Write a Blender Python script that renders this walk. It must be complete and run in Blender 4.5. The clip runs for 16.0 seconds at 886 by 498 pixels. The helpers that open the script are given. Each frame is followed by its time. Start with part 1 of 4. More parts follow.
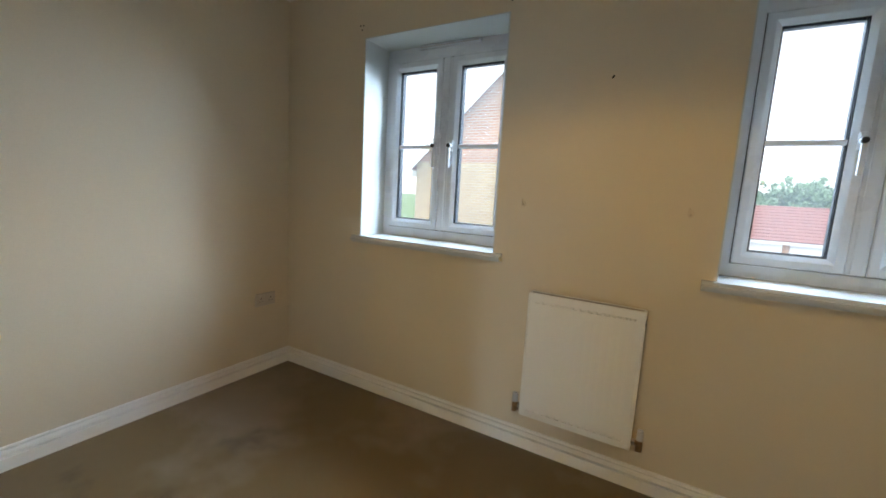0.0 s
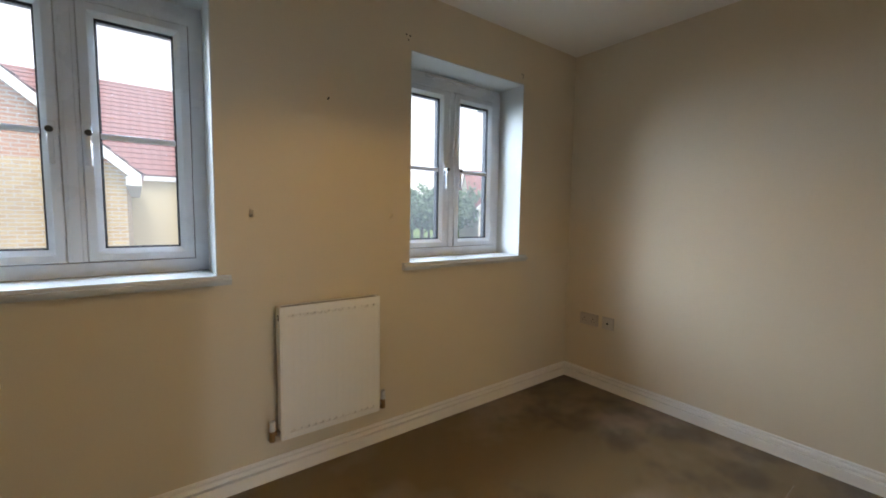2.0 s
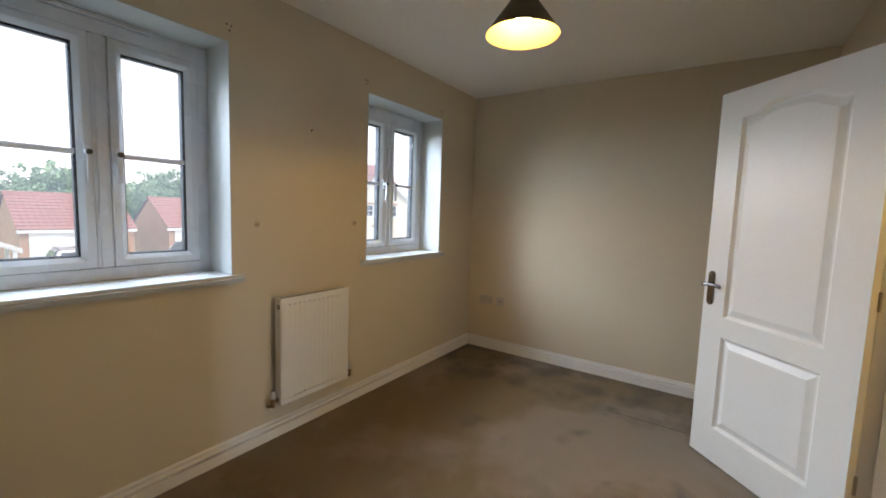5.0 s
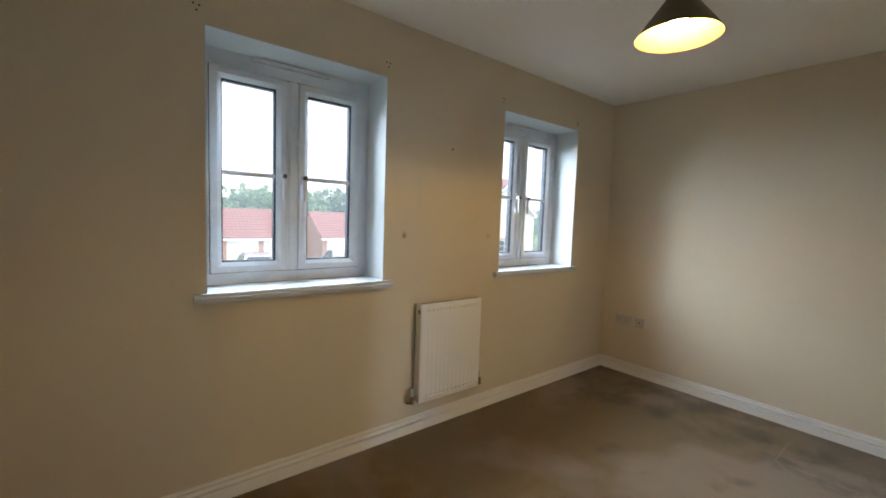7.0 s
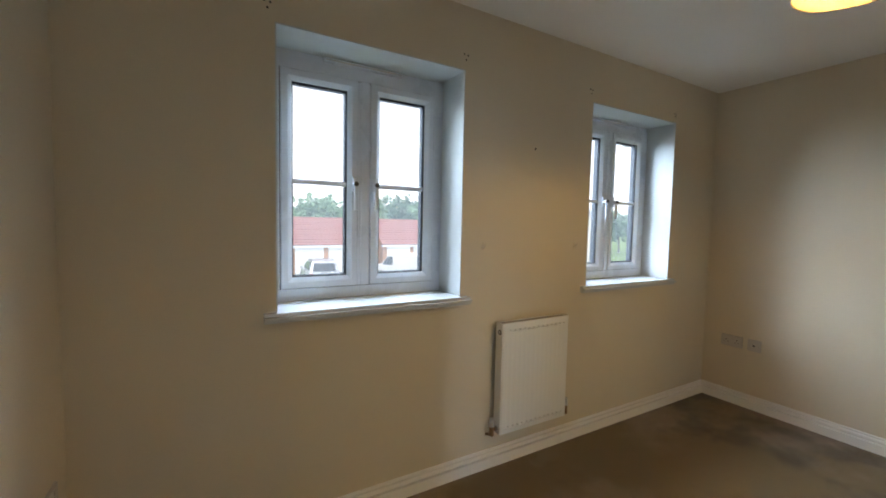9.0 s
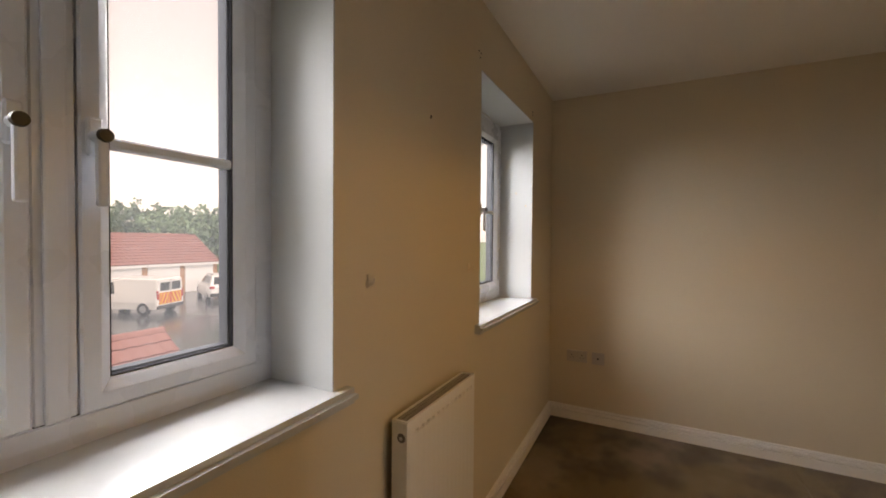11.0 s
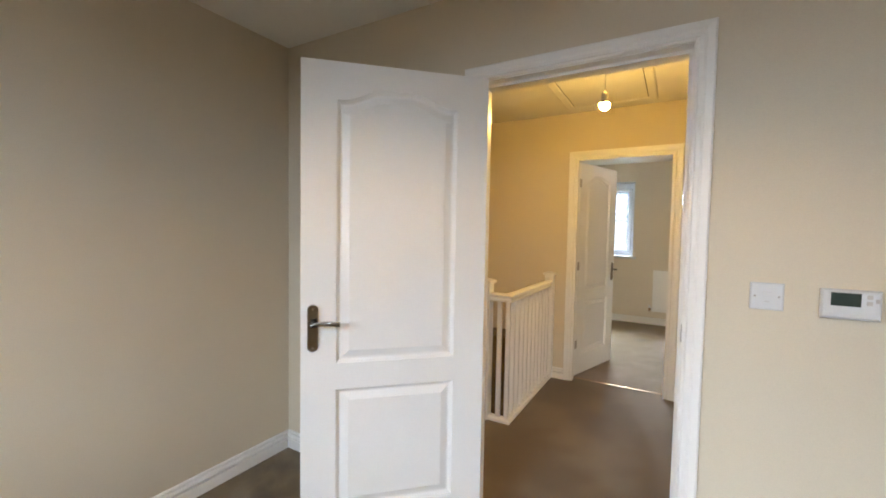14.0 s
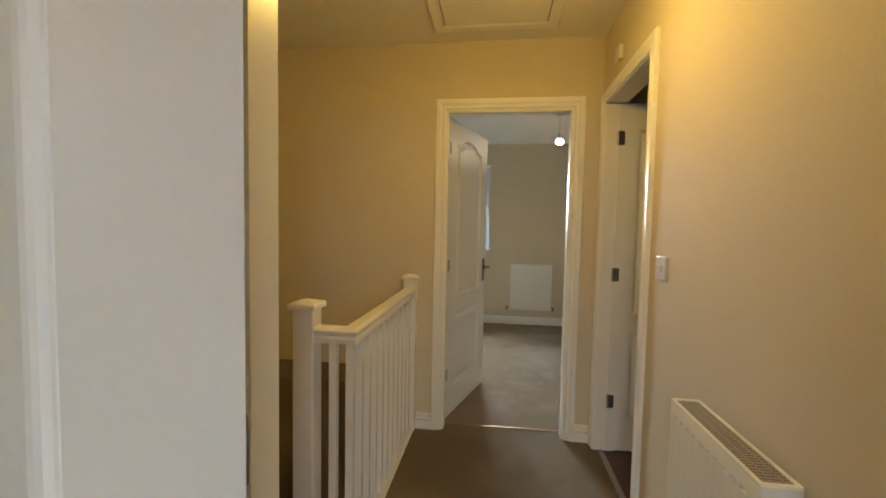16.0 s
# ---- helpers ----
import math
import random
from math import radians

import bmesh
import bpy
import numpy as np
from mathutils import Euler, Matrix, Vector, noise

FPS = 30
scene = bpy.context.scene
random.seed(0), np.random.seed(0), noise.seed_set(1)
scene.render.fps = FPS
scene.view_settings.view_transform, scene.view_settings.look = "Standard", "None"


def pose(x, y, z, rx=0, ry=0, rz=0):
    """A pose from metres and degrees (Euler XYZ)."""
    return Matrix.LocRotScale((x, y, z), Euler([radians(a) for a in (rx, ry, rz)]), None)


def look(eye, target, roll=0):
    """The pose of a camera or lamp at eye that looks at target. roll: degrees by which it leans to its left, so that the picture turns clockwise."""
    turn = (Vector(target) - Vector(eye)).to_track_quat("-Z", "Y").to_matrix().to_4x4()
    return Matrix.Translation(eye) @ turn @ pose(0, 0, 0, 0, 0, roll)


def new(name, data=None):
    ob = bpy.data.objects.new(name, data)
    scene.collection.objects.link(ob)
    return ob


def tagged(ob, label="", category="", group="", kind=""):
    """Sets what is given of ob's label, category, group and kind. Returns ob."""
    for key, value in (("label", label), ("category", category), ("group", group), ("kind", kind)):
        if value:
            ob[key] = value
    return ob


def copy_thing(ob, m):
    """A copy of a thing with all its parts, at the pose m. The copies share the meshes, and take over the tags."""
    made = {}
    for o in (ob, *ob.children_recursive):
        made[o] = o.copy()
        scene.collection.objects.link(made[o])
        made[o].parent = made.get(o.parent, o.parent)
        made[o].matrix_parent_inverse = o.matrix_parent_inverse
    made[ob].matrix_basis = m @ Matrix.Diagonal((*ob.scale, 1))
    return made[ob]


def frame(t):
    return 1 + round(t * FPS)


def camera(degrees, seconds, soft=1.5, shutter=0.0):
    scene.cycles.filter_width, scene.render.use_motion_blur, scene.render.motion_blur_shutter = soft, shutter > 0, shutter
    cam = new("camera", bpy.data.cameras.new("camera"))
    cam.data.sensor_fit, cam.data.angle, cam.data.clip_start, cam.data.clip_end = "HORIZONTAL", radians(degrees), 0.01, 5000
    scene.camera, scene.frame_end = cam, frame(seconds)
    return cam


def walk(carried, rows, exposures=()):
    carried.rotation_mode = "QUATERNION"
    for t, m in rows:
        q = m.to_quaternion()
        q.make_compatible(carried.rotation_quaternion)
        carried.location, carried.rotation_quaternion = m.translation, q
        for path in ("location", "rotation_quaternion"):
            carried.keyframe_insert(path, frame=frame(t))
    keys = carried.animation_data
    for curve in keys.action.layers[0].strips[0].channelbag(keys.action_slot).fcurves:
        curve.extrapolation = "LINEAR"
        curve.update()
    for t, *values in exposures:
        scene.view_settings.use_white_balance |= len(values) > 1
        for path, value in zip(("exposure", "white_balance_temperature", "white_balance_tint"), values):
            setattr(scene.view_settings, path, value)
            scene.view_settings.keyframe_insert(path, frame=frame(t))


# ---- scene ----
cam = camera(95.5, 16.0, 1.8)
PATH = [
    (0, (0.196, 0.035, 1.243), (-0.79, 1.754, 0.971), 3.2),
    (0.5, (-0.002, -0.032, 1.237), (-0.516, 1.89, 1.032), 2.9),
    (1, (-0.232, -0.045, 1.27), (-0.238, 1.943, 1.043), 3.1),
    (1.5, (-0.585, 0.042, 1.253), (0.177, 1.885, 1.101), 1.3),
    (2, (-0.834, 0.022, 1.227), (0.369, 1.611, 1.06), 0.9),
    (2.5, (-1.11, -0.02, 1.243), (0.27, 1.414, 1.042), 0.3),
    (3, (-1.386, -0.009, 1.248), (0.214, 1.171, 1.034), 0.9),
    (3.5, (-1.515, -0.024, 1.268), (0.154, 1.057, 1.06), 2.0),
    (6, (-1.688, -0.134, 1.331), (-0.12, 1.101, 1.202), 2.1),
    (6.5, (-1.712, -0.115, 1.329), (-0.3, 1.295, 1.195), 2.3),
    (7, (-1.732, -0.096, 1.321), (-0.494, 1.468, 1.176), 2.0),
    (7.5, (-1.742, -0.103, 1.329), (-0.682, 1.585, 1.165), 1.6),
    (8, (-1.754, -0.083, 1.323), (-0.797, 1.667, 1.172), 1.1),
    (10.5, (-1.444, 0.958, 1.358), (0.057, 2.279, 1.356), 0.3),
    (11, (-1.328, 1.213, 1.339), (0.447, 2.133, 1.294), 0.5),
    (11.5, (-1.145, 1.316, 1.375), (0.814, 1.708, 1.266), 1.1),
    (12, (-0.929, 1.402, 1.396), (1.055, 1.172, 1.301), 0.5),
    (12.5, (-0.764, 1.366, 1.371), (1.021, 0.466, 1.32), 0.6),
    (13, (-0.632, 1.345, 1.368), (0.789, -0.062, 1.34), 1.1),
    (13.5, (-0.431, 1.2, 1.351), (0.721, -0.434, 1.312), 1.0),
    (14, (-0.228, 0.995, 1.344), (0.772, -0.735, 1.252), 1.0),
    (14.5, (-0.006, 0.738, 1.312), (0.703, -1.128, 1.19), 0.6),
    (15, (0.116, 0.458, 1.312), (0.608, -1.476, 1.184), 0.2),
    (15.5, (0.195, 0.118, 1.289), (0.577, -1.841, 1.15), 0.4),
    (16, (0.241, -0.238, 1.284), (0.5, -2.219, 1.177), 1.1),
]
EXPOSURES = [(0.0, 2.8, 6400, 13), (1.0, 2.75, 6700, 17), (2.0, 2.58, 6700, 18), (3.5, 2.62, 6800, 19), (6.0, 2.68, 6800, 18), (8.0, 2.90, 6400, 15), (10.5, 2.18, 7500, 22), (11.0, 2.13, 8900, 30), (11.5, 2.30, 9500, 35),
             (12.0, 2.93, 7800, 22), (12.5, 2.95, 7200, 20), (13.0, 3.3, 6800, 18), (13.5, 3.25, 6700, 19), (14.5, 2.98, 6700, 20), (15.0, 2.85, 6600, 20), (15.5, 2.65, 6700, 17), (16.0, 2.45, 6900, 14)]
walk(cam, [(t, look(eye, target, roll)) for t, eye, target, roll in PATH], EXPOSURES)

# ---- light ----
SKY_STRENGTH, SUN_STRENGTH = 0.056, 0.45
world = bpy.data.worlds.new("overcast_sky")
world.use_nodes = True
scene.world = world
wn, wl = world.node_tree.nodes, world.node_tree.links
sky = wn.new("ShaderNodeTexSky")
sky.sky_type, sky.sun_disc = "NISHITA", False
sky.sun_elevation, sky.sun_rotation = radians(48), radians(150)
sky.air_density, sky.dust_density, sky.ozone_density = 1.0, 0.6, 1.0
grey = wn.new("ShaderNodeHueSaturation")
grey.inputs["Saturation"].default_value = 0.14
wl.new(sky.outputs[0], grey.inputs["Color"])
wl.new(grey.outputs[0], wn["Background"].inputs["Color"])
wn["Background"].inputs["Strength"].default_value = SKY_STRENGTH
sun = new("sun", bpy.data.lights.new("sun", "SUN"))
sun.data.energy, sun.data.angle, sun.data.color = SUN_STRENGTH, radians(25), (1.0, 0.97, 0.92)
sun.matrix_world = look((0, 0, 30), (8, 14, 0))

BULB_ROOM, BULB_HALL, BULB_FAR = 74.0, 105.0, 24.0
# the open sky before the windows of the two bedrooms: (x, y of the panes, side, width, watts)
for wx, wy, side, wide, watts in ((-0.11, 2.10, 1, 4.6, 182.0), (0.765, -5.90, -1, 2.6, 430.0)):
    day = new("window_daylight", bpy.data.lights.new("window_daylight", "AREA"))
    day.data.shape, day.data.size, day.data.size_y = "RECTANGLE", wide, 2.20
    day.data.energy, day.data.color = watts, (0.66, 0.845, 1.0)
    day.matrix_world = look((wx, wy + side * 1.70, 2.62), (wx, wy - side * 0.15, 1.45))


# ---- materials ----
def material(name, base, rough=0.6, metal=0.0, bump=0.0, grain=200.0, vary=0.06, blotch=1.6, spec=0.5, rand=0.0, coat=0.0):
    """A surface with fine grain, broad blotches and a little relief."""
    m = bpy.data.materials.new(name)
    m.use_nodes = True
    n, l = m.node_tree.nodes, m.node_tree.links
    b = n["Principled BSDF"]
    b.inputs["Metallic"].default_value = metal
    b.inputs["Specular IOR Level"].default_value = spec
    b.inputs["Coat Weight"].default_value = coat
    co = n.new("ShaderNodeTexCoord")
    fine = n.new("ShaderNodeTexNoise")
    fine.inputs["Scale"].default_value, fine.inputs["Detail"].default_value = grain, 3
    broad = n.new("ShaderNodeTexNoise")
    broad.inputs["Scale"].default_value, broad.inputs["Detail"].default_value = blotch, 4
    l.new(co.outputs["Object"], fine.inputs["Vector"])
    l.new(co.outputs["Object"], broad.inputs["Vector"])
    add = n.new("ShaderNodeMath")
    add.operation = "ADD"
    l.new(fine.outputs["Fac"], add.inputs[0])
    l.new(broad.outputs["Fac"], add.inputs[1])
    span = n.new("ShaderNodeMapRange")
    span.inputs["From Min"].default_value, span.inputs["From Max"].default_value = 0.6, 1.4
    span.inputs["To Min"].default_value, span.inputs["To Max"].default_value = 1 - vary, 1 + vary
    l.new(add.outputs[0], span.inputs["Value"])
    last = span.outputs[0]
    if rand:
        info = n.new("ShaderNodeObjectInfo")
        r = n.new("ShaderNodeMapRange")
        r.inputs["To Min"].default_value, r.inputs["To Max"].default_value = 1 - rand, 1 + rand
        l.new(info.outputs["Random"], r.inputs["Value"])
        mul = n.new("ShaderNodeMath")
        mul.operation = "MULTIPLY"
        l.new(last, mul.inputs[0])
        l.new(r.outputs[0], mul.inputs[1])
        last = mul.outputs[0]
    tint = n.new("ShaderNodeVectorMath")
    tint.operation = "SCALE"
    tint.inputs[0].default_value = base
    l.new(last, tint.inputs["Scale"])
    l.new(tint.outputs[0], b.inputs["Base Color"])
    rr = n.new("ShaderNodeMapRange")
    rr.inputs["To Min"].default_value, rr.inputs["To Max"].default_value = max(rough - 0.08, 0.02), min(rough + 0.08, 1)
    l.new(broad.outputs["Fac"], rr.inputs["Value"])
    l.new(rr.outputs[0], b.inputs["Roughness"])
    if bump:
        bp = n.new("ShaderNodeBump")
        bp.inputs["Strength"].default_value, bp.inputs["Distance"].default_value = bump, 0.002
        l.new(fine.outputs["Fac"], bp.inputs["Height"])
        l.new(bp.outputs[0], b.inputs["Normal"])
    return m


def glow(name, colour, strength):
    m = bpy.data.materials.new(name)
    m.use_nodes = True
    b = m.node_tree.nodes["Principled BSDF"]
    b.inputs["Base Color"].default_value = (0.9, 0.88, 0.82, 1)
    b.inputs["Emission Color"].default_value = (*colour, 1)
    b.inputs["Emission Strength"].default_value = strength
    return m


def glass(name, tint=(0.95, 0.97, 0.97), gloss=0.03):
    """A thin pane: clear, with a mirror gloss that grows at grazing angles."""
    m = bpy.data.materials.new(name)
    m.use_nodes = True
    n, l = m.node_tree.nodes, m.node_tree.links
    n.remove(n["Principled BSDF"])
    clear, shine, mix = n.new("ShaderNodeBsdfTransparent"), n.new("ShaderNodeBsdfGlossy"), n.new("ShaderNodeMixShader")
    clear.inputs["Color"].default_value = (*tint, 1)
    shine.inputs["Roughness"].default_value = gloss
    lw, pw, ma = n.new("ShaderNodeLayerWeight"), n.new("ShaderNodeMath"), n.new("ShaderNodeMath")
    pw.operation, ma.operation = "POWER", "MULTIPLY_ADD"
    lw.inputs["Blend"].default_value = 0.5
    pw.inputs[1].default_value, ma.inputs[1].default_value, ma.inputs[2].default_value = 5.0, 0.7, 0.03
    l.new(lw.outputs["Facing"], pw.inputs[0])
    l.new(pw.outputs[0], ma.inputs[0])
    l.new(ma.outputs[0], mix.inputs["Fac"])
    l.new(clear.outputs[0], mix.inputs[1])
    l.new(shine.outputs[0], mix.inputs[2])
    # rain drops, and an even pale veil that puts the outdoor haze into the glass
    veil, wet = n.new("ShaderNodeBsdfTranslucent"), n.new("ShaderNodeMixShader")
    veil.inputs["Color"].default_value = (0.9, 0.95, 1.0, 1)
    co, drop, r = n.new("ShaderNodeTexCoord"), n.new("ShaderNodeTexVoronoi"), n.new("ShaderNodeMapRange")
    drop.inputs["Scale"].default_value = 70.0
    l.new(co.outputs["Object"], drop.inputs["Vector"])
    l.new(drop.outputs["Distance"], r.inputs["Value"])
    r.inputs["From Min"].default_value, r.inputs["From Max"].default_value = 0.10, 0.17
    r.inputs["To Min"].default_value, r.inputs["To Max"].default_value = 0.055, 0.015
    l.new(r.outputs[0], wet.inputs["Fac"])
    l.new(mix.outputs[0], wet.inputs[1])
    l.new(veil.outputs[0], wet.inputs[2])
    l.new(wet.outputs[0], n["Material Output"].inputs["Surface"])
    return m


def carpet(name, base, worn, dirt=0.55, wide=0.0):
    """Short pile with a fine fleck, broad wear, a paler middle and darker stains."""
    m = bpy.data.materials.new(name)
    m.use_nodes = True
    n, l = m.node_tree.nodes, m.node_tree.links
    b = n["Principled BSDF"]
    b.inputs["Roughness"].default_value = 0.95
    b.inputs["Specular IOR Level"].default_value = 0.15
    b.inputs["Sheen Weight"].default_value = 0.25
    b.inputs["Sheen Roughness"].default_value = 0.5
    co = n.new("ShaderNodeTexCoord")

    def nz(scale, detail, lo, hi, rough=0.5):
        t = n.new("ShaderNodeTexNoise")
        t.inputs["Scale"].default_value, t.inputs["Detail"].default_value, t.inputs["Roughness"].default_value = scale, detail, rough
        l.new(co.outputs["Object"], t.inputs["Vector"])
        r = n.new("ShaderNodeMapRange")
        r.inputs["From Min"].default_value, r.inputs["From Max"].default_value = lo, hi
        l.new(t.outputs["Fac"], r.inputs["Value"])
        return t, r

    pile, pile_r = nz(420, 2, 0.3, 0.7)
    wear, wear_r = nz(1.3, 5, 0.44, 0.58, 0.55)
    stain, stain_r = nz(2.9, 7, 0.57, 0.70, 0.62)
    mixa = n.new("ShaderNodeMix")
    mixa.data_type = "RGBA"
    mixa.inputs["A"].default_value, mixa.inputs["B"].default_value = (*base, 1), (*worn, 1)
    # the tone turns paler round one point in the middle of the floor
    far, sink, pale_mid = n.new("ShaderNodeVectorMath"), n.new("ShaderNodeMath"), n.new("ShaderNodeMath")
    far.operation, sink.operation, pale_mid.operation = "DISTANCE", "MULTIPLY_ADD", "ADD"
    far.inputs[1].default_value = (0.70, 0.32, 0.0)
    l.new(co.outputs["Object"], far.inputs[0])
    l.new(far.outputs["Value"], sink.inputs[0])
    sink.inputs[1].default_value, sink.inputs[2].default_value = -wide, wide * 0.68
    l.new(wear.outputs["Fac"], pale_mid.inputs[0])
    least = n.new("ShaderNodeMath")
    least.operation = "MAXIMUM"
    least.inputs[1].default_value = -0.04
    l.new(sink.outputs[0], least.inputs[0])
    l.new(least.outputs[0], pale_mid.inputs[1])
    l.new(pale_mid.outputs[0], wear_r.inputs["Value"])
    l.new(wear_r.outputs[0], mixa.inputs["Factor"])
    mixb = n.new("ShaderNodeMix")
    mixb.data_type, mixb.blend_type = "RGBA", "MULTIPLY"
    mixb.inputs["B"].default_value = (dirt, dirt * 0.96, dirt * 0.93, 1)
    l.new(mixa.outputs["Result"], mixb.inputs["A"])
    # more stains where furniture stood along the east wall
    sepx, edge, more = n.new("ShaderNodeSeparateXYZ"), n.new("ShaderNodeMapRange"), n.new("ShaderNodeMath")
    more.operation = "ADD"
    l.new(co.outputs["Object"], sepx.inputs[0])
    l.new(sepx.outputs["X"], edge.inputs["Value"])
    edge.inputs["From Min"].default_value, edge.inputs["From Max"].default_value = 0.85, 1.45
    edge.inputs["To Min"].default_value, edge.inputs["To Max"].default_value = 0.0, 0.13 if wide else 0.0
    l.new(stain.outputs["Fac"], more.inputs[0])
    l.new(edge.outputs[0], more.inputs[1])
    l.new(more.outputs[0], stain_r.inputs["Value"])
    l.new(stain_r.outputs[0], mixb.inputs["Factor"])
    sc = n.new("ShaderNodeMapRange")
    sc.inputs["To Min"].default_value, sc.inputs["To Max"].default_value = 0.78, 1.2
    l.new(pile_r.outputs[0], sc.inputs["Value"])
    vm = n.new("ShaderNodeVectorMath")
    vm.operation = "SCALE"
    l.new(mixb.outputs["Result"], vm.inputs[0])
    l.new(sc.outputs[0], vm.inputs["Scale"])
    l.new(vm.outputs[0], b.inputs["Base Color"])
    bp = n.new("ShaderNodeBump")
    bp.inputs["Strength"].default_value, bp.inputs["Distance"].default_value = 0.6, 0.003
    l.new(pile.outputs["Fac"], bp.inputs["Height"])
    l.new(bp.outputs[0], b.inputs["Normal"])
    return m


M_WALL = material("magnolia_emulsion", (0.650, 0.568, 0.434), 0.75, bump=0.12, grain=260, vary=0.05, blotch=1.4, spec=0.3)
M_CEIL = material("white_ceiling_paint", (0.84, 0.815, 0.76), 0.85, bump=0.1, grain=180, vary=0.03, spec=0.25)
M_GLOSS = material("white_satin_paint", (0.82, 0.80, 0.76), 0.32, bump=0.04, grain=90, vary=0.025, blotch=3, spec=0.5)
M_DOOR = material("white_grained_door_paint", (0.82, 0.81, 0.78), 0.38, bump=0.10, grain=120, vary=0.02, blotch=3)
# white upvc, with the blue cast of the sky light put into its colour
M_UPVC = material("sky_tinted_upvc", (0.66, 0.71, 0.78), 0.28, bump=0.0, grain=60, vary=0.02, blotch=4)
# white boards, painted darker and bluer to take the window's glare off them
M_SILL = material("dimmed_bluish_gloss_sill", (0.56, 0.58, 0.585), 0.22, bump=0.02, grain=50, vary=0.03, blotch=3)
# white reveals: colour lowered and blued to hold down the glare of daylight
M_REVEAL = material("dimmed_bluish_reveal_paint", (0.56, 0.585, 0.585), 0.6, bump=0.08, grain=200, vary=0.03, blotch=2, spec=0.3)
M_RAD = material("white_radiator_enamel", (0.80, 0.79, 0.75), 0.35, vary=0.02, grain=60)
M_PLAST = material("white_moulded_plastic", (0.62, 0.62, 0.62), 0.35, vary=0.02, grain=60)
M_PLAST_WARM = material("aged_socket_plastic", (0.50, 0.455, 0.415), 0.4, vary=0.03, grain=60)
M_DARK = material("black_plastic", (0.02, 0.02, 0.022), 0.35, vary=0.1)
M_GASKET = material("dark_rubber_gasket", (0.03, 0.03, 0.035), 0.9, vary=0.1, spec=0.03)
M_CHROME = material("polished_chrome", (0.29, 0.285, 0.28), 0.06, metal=1.0, vary=0.03)
M_STEEL = material("satin_steel", (0.42, 0.39, 0.35), 0.32, metal=1.0, vary=0.06)
M_BRASS = material("tarnished_copper_and_brass", (0.34, 0.22, 0.12), 0.4, metal=1.0, vary=0.2, grain=90)
M_GRILLE = material("dark_grey_grille_steel", (0.13, 0.115, 0.10), 0.6, vary=0.1)
M_GRILLE_BAR = material("greyed_grille_enamel", (0.34, 0.31, 0.27), 0.5, vary=0.08)
M_LCD = material("green_grey_lcd", (0.028, 0.045, 0.038), 0.15, vary=0.05)
M_SHADE = material("olive_card_shade", (0.10, 0.085, 0.05), 0.7, vary=0.08, bump=0.1, grain=300)
M_SHADE_IN = material("cream_shade_lining", (0.36, 0.30, 0.16), 0.6, vary=0.03)
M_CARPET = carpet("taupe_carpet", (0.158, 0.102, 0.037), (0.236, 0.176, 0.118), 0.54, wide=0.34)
M_CARPET_HALL = carpet("brown_hall_carpet", (0.118, 0.081, 0.036), (0.158, 0.116, 0.062), 0.85)
M_FRAY = material("pale_carpet_backing", (0.27, 0.22, 0.16), 0.95, bump=0.4, grain=300, vary=0.3, blotch=14)
M_VINYL = material("dark_red_vinyl_floor", (0.075, 0.028, 0.018), 0.35, vary=0.15, grain=30)
M_HOLE = material("dark_drill_hole", (0.02, 0.016, 0.012), 0.9, vary=0.1)
M_FILL = material("cream_hook_plastic", (0.63, 0.54, 0.41), 0.7, vary=0.1)
M_BULB_ROOM = glow("lit_bulb_room", (1.0, 0.645, 0.235), BULB_ROOM)
M_BULB_HALL = glow("lit_bulb_hall", (1.0, 0.675, 0.165), BULB_HALL)
M_BULB_FAR = glow("lit_bulb_far_room", (1.0, 0.85, 0.62), BULB_FAR)
M_PANE = glass("window_glass")


# ---- mesh helpers ----
def part(name, bm, mat, parent=None, label="", smooth=False):
    """Link a bmesh as one mesh object, under a thing or a part."""
    bmesh.ops.recalc_face_normals(bm, faces=bm.faces)
    me = bpy.data.meshes.new(name)
    bm.to_mesh(me)
    bm.free()
    me.materials.append(mat)
    if smooth:
        me.shade_smooth()
    ob = new(name, me)
    ob.parent = parent
    if label:
        ob["label"] = label
    return ob


def thing(name, m, label, category, group="", kind=""):
    ob = new(name)
    ob.matrix_basis = m
    ob.empty_display_size = 0.05
    return tagged(ob, label, category, group, kind)


def box(x0, x1, y0, y1, z0, z1, bevel=0.0, bm=None, seg=1):
    own = bmesh.new()
    bmesh.ops.create_cube(own, size=1.0)
    for v in own.verts:
        v.co = Vector(((x0 + x1) / 2 + v.co.x * (x1 - x0), (y0 + y1) / 2 + v.co.y * (y1 - y0), (z0 + z1) / 2 + v.co.z * (z1 - z0)))
    if bevel:
        bmesh.ops.bevel(own, geom=own.edges[:], offset=bevel, segments=seg, affect="EDGES", profile=0.6)
    return join(bm, own)


def join(bm, own):
    if bm is None:
        return own
    me = bpy.data.meshes.new("scratch")
    own.to_mesh(me)
    own.free()
    bm.from_mesh(me)
    bpy.data.meshes.remove(me)
    return bm


def tube(a, b, r0, r1=None, seg=16, bm=None, cap=True):
    """A round bar from a to b."""
    a, b = Vector(a), Vector(b)
    r1 = r0 if r1 is None else r1
    own = bmesh.new()
    q = (b - a).to_track_quat("Z", "Y").to_matrix().to_4x4()
    bmesh.ops.create_cone(own, cap_ends=cap, segments=seg, radius1=r0, radius2=r1, depth=(b - a).length, matrix=Matrix.Translation((a + b) / 2) @ q)
    return join(bm, own)


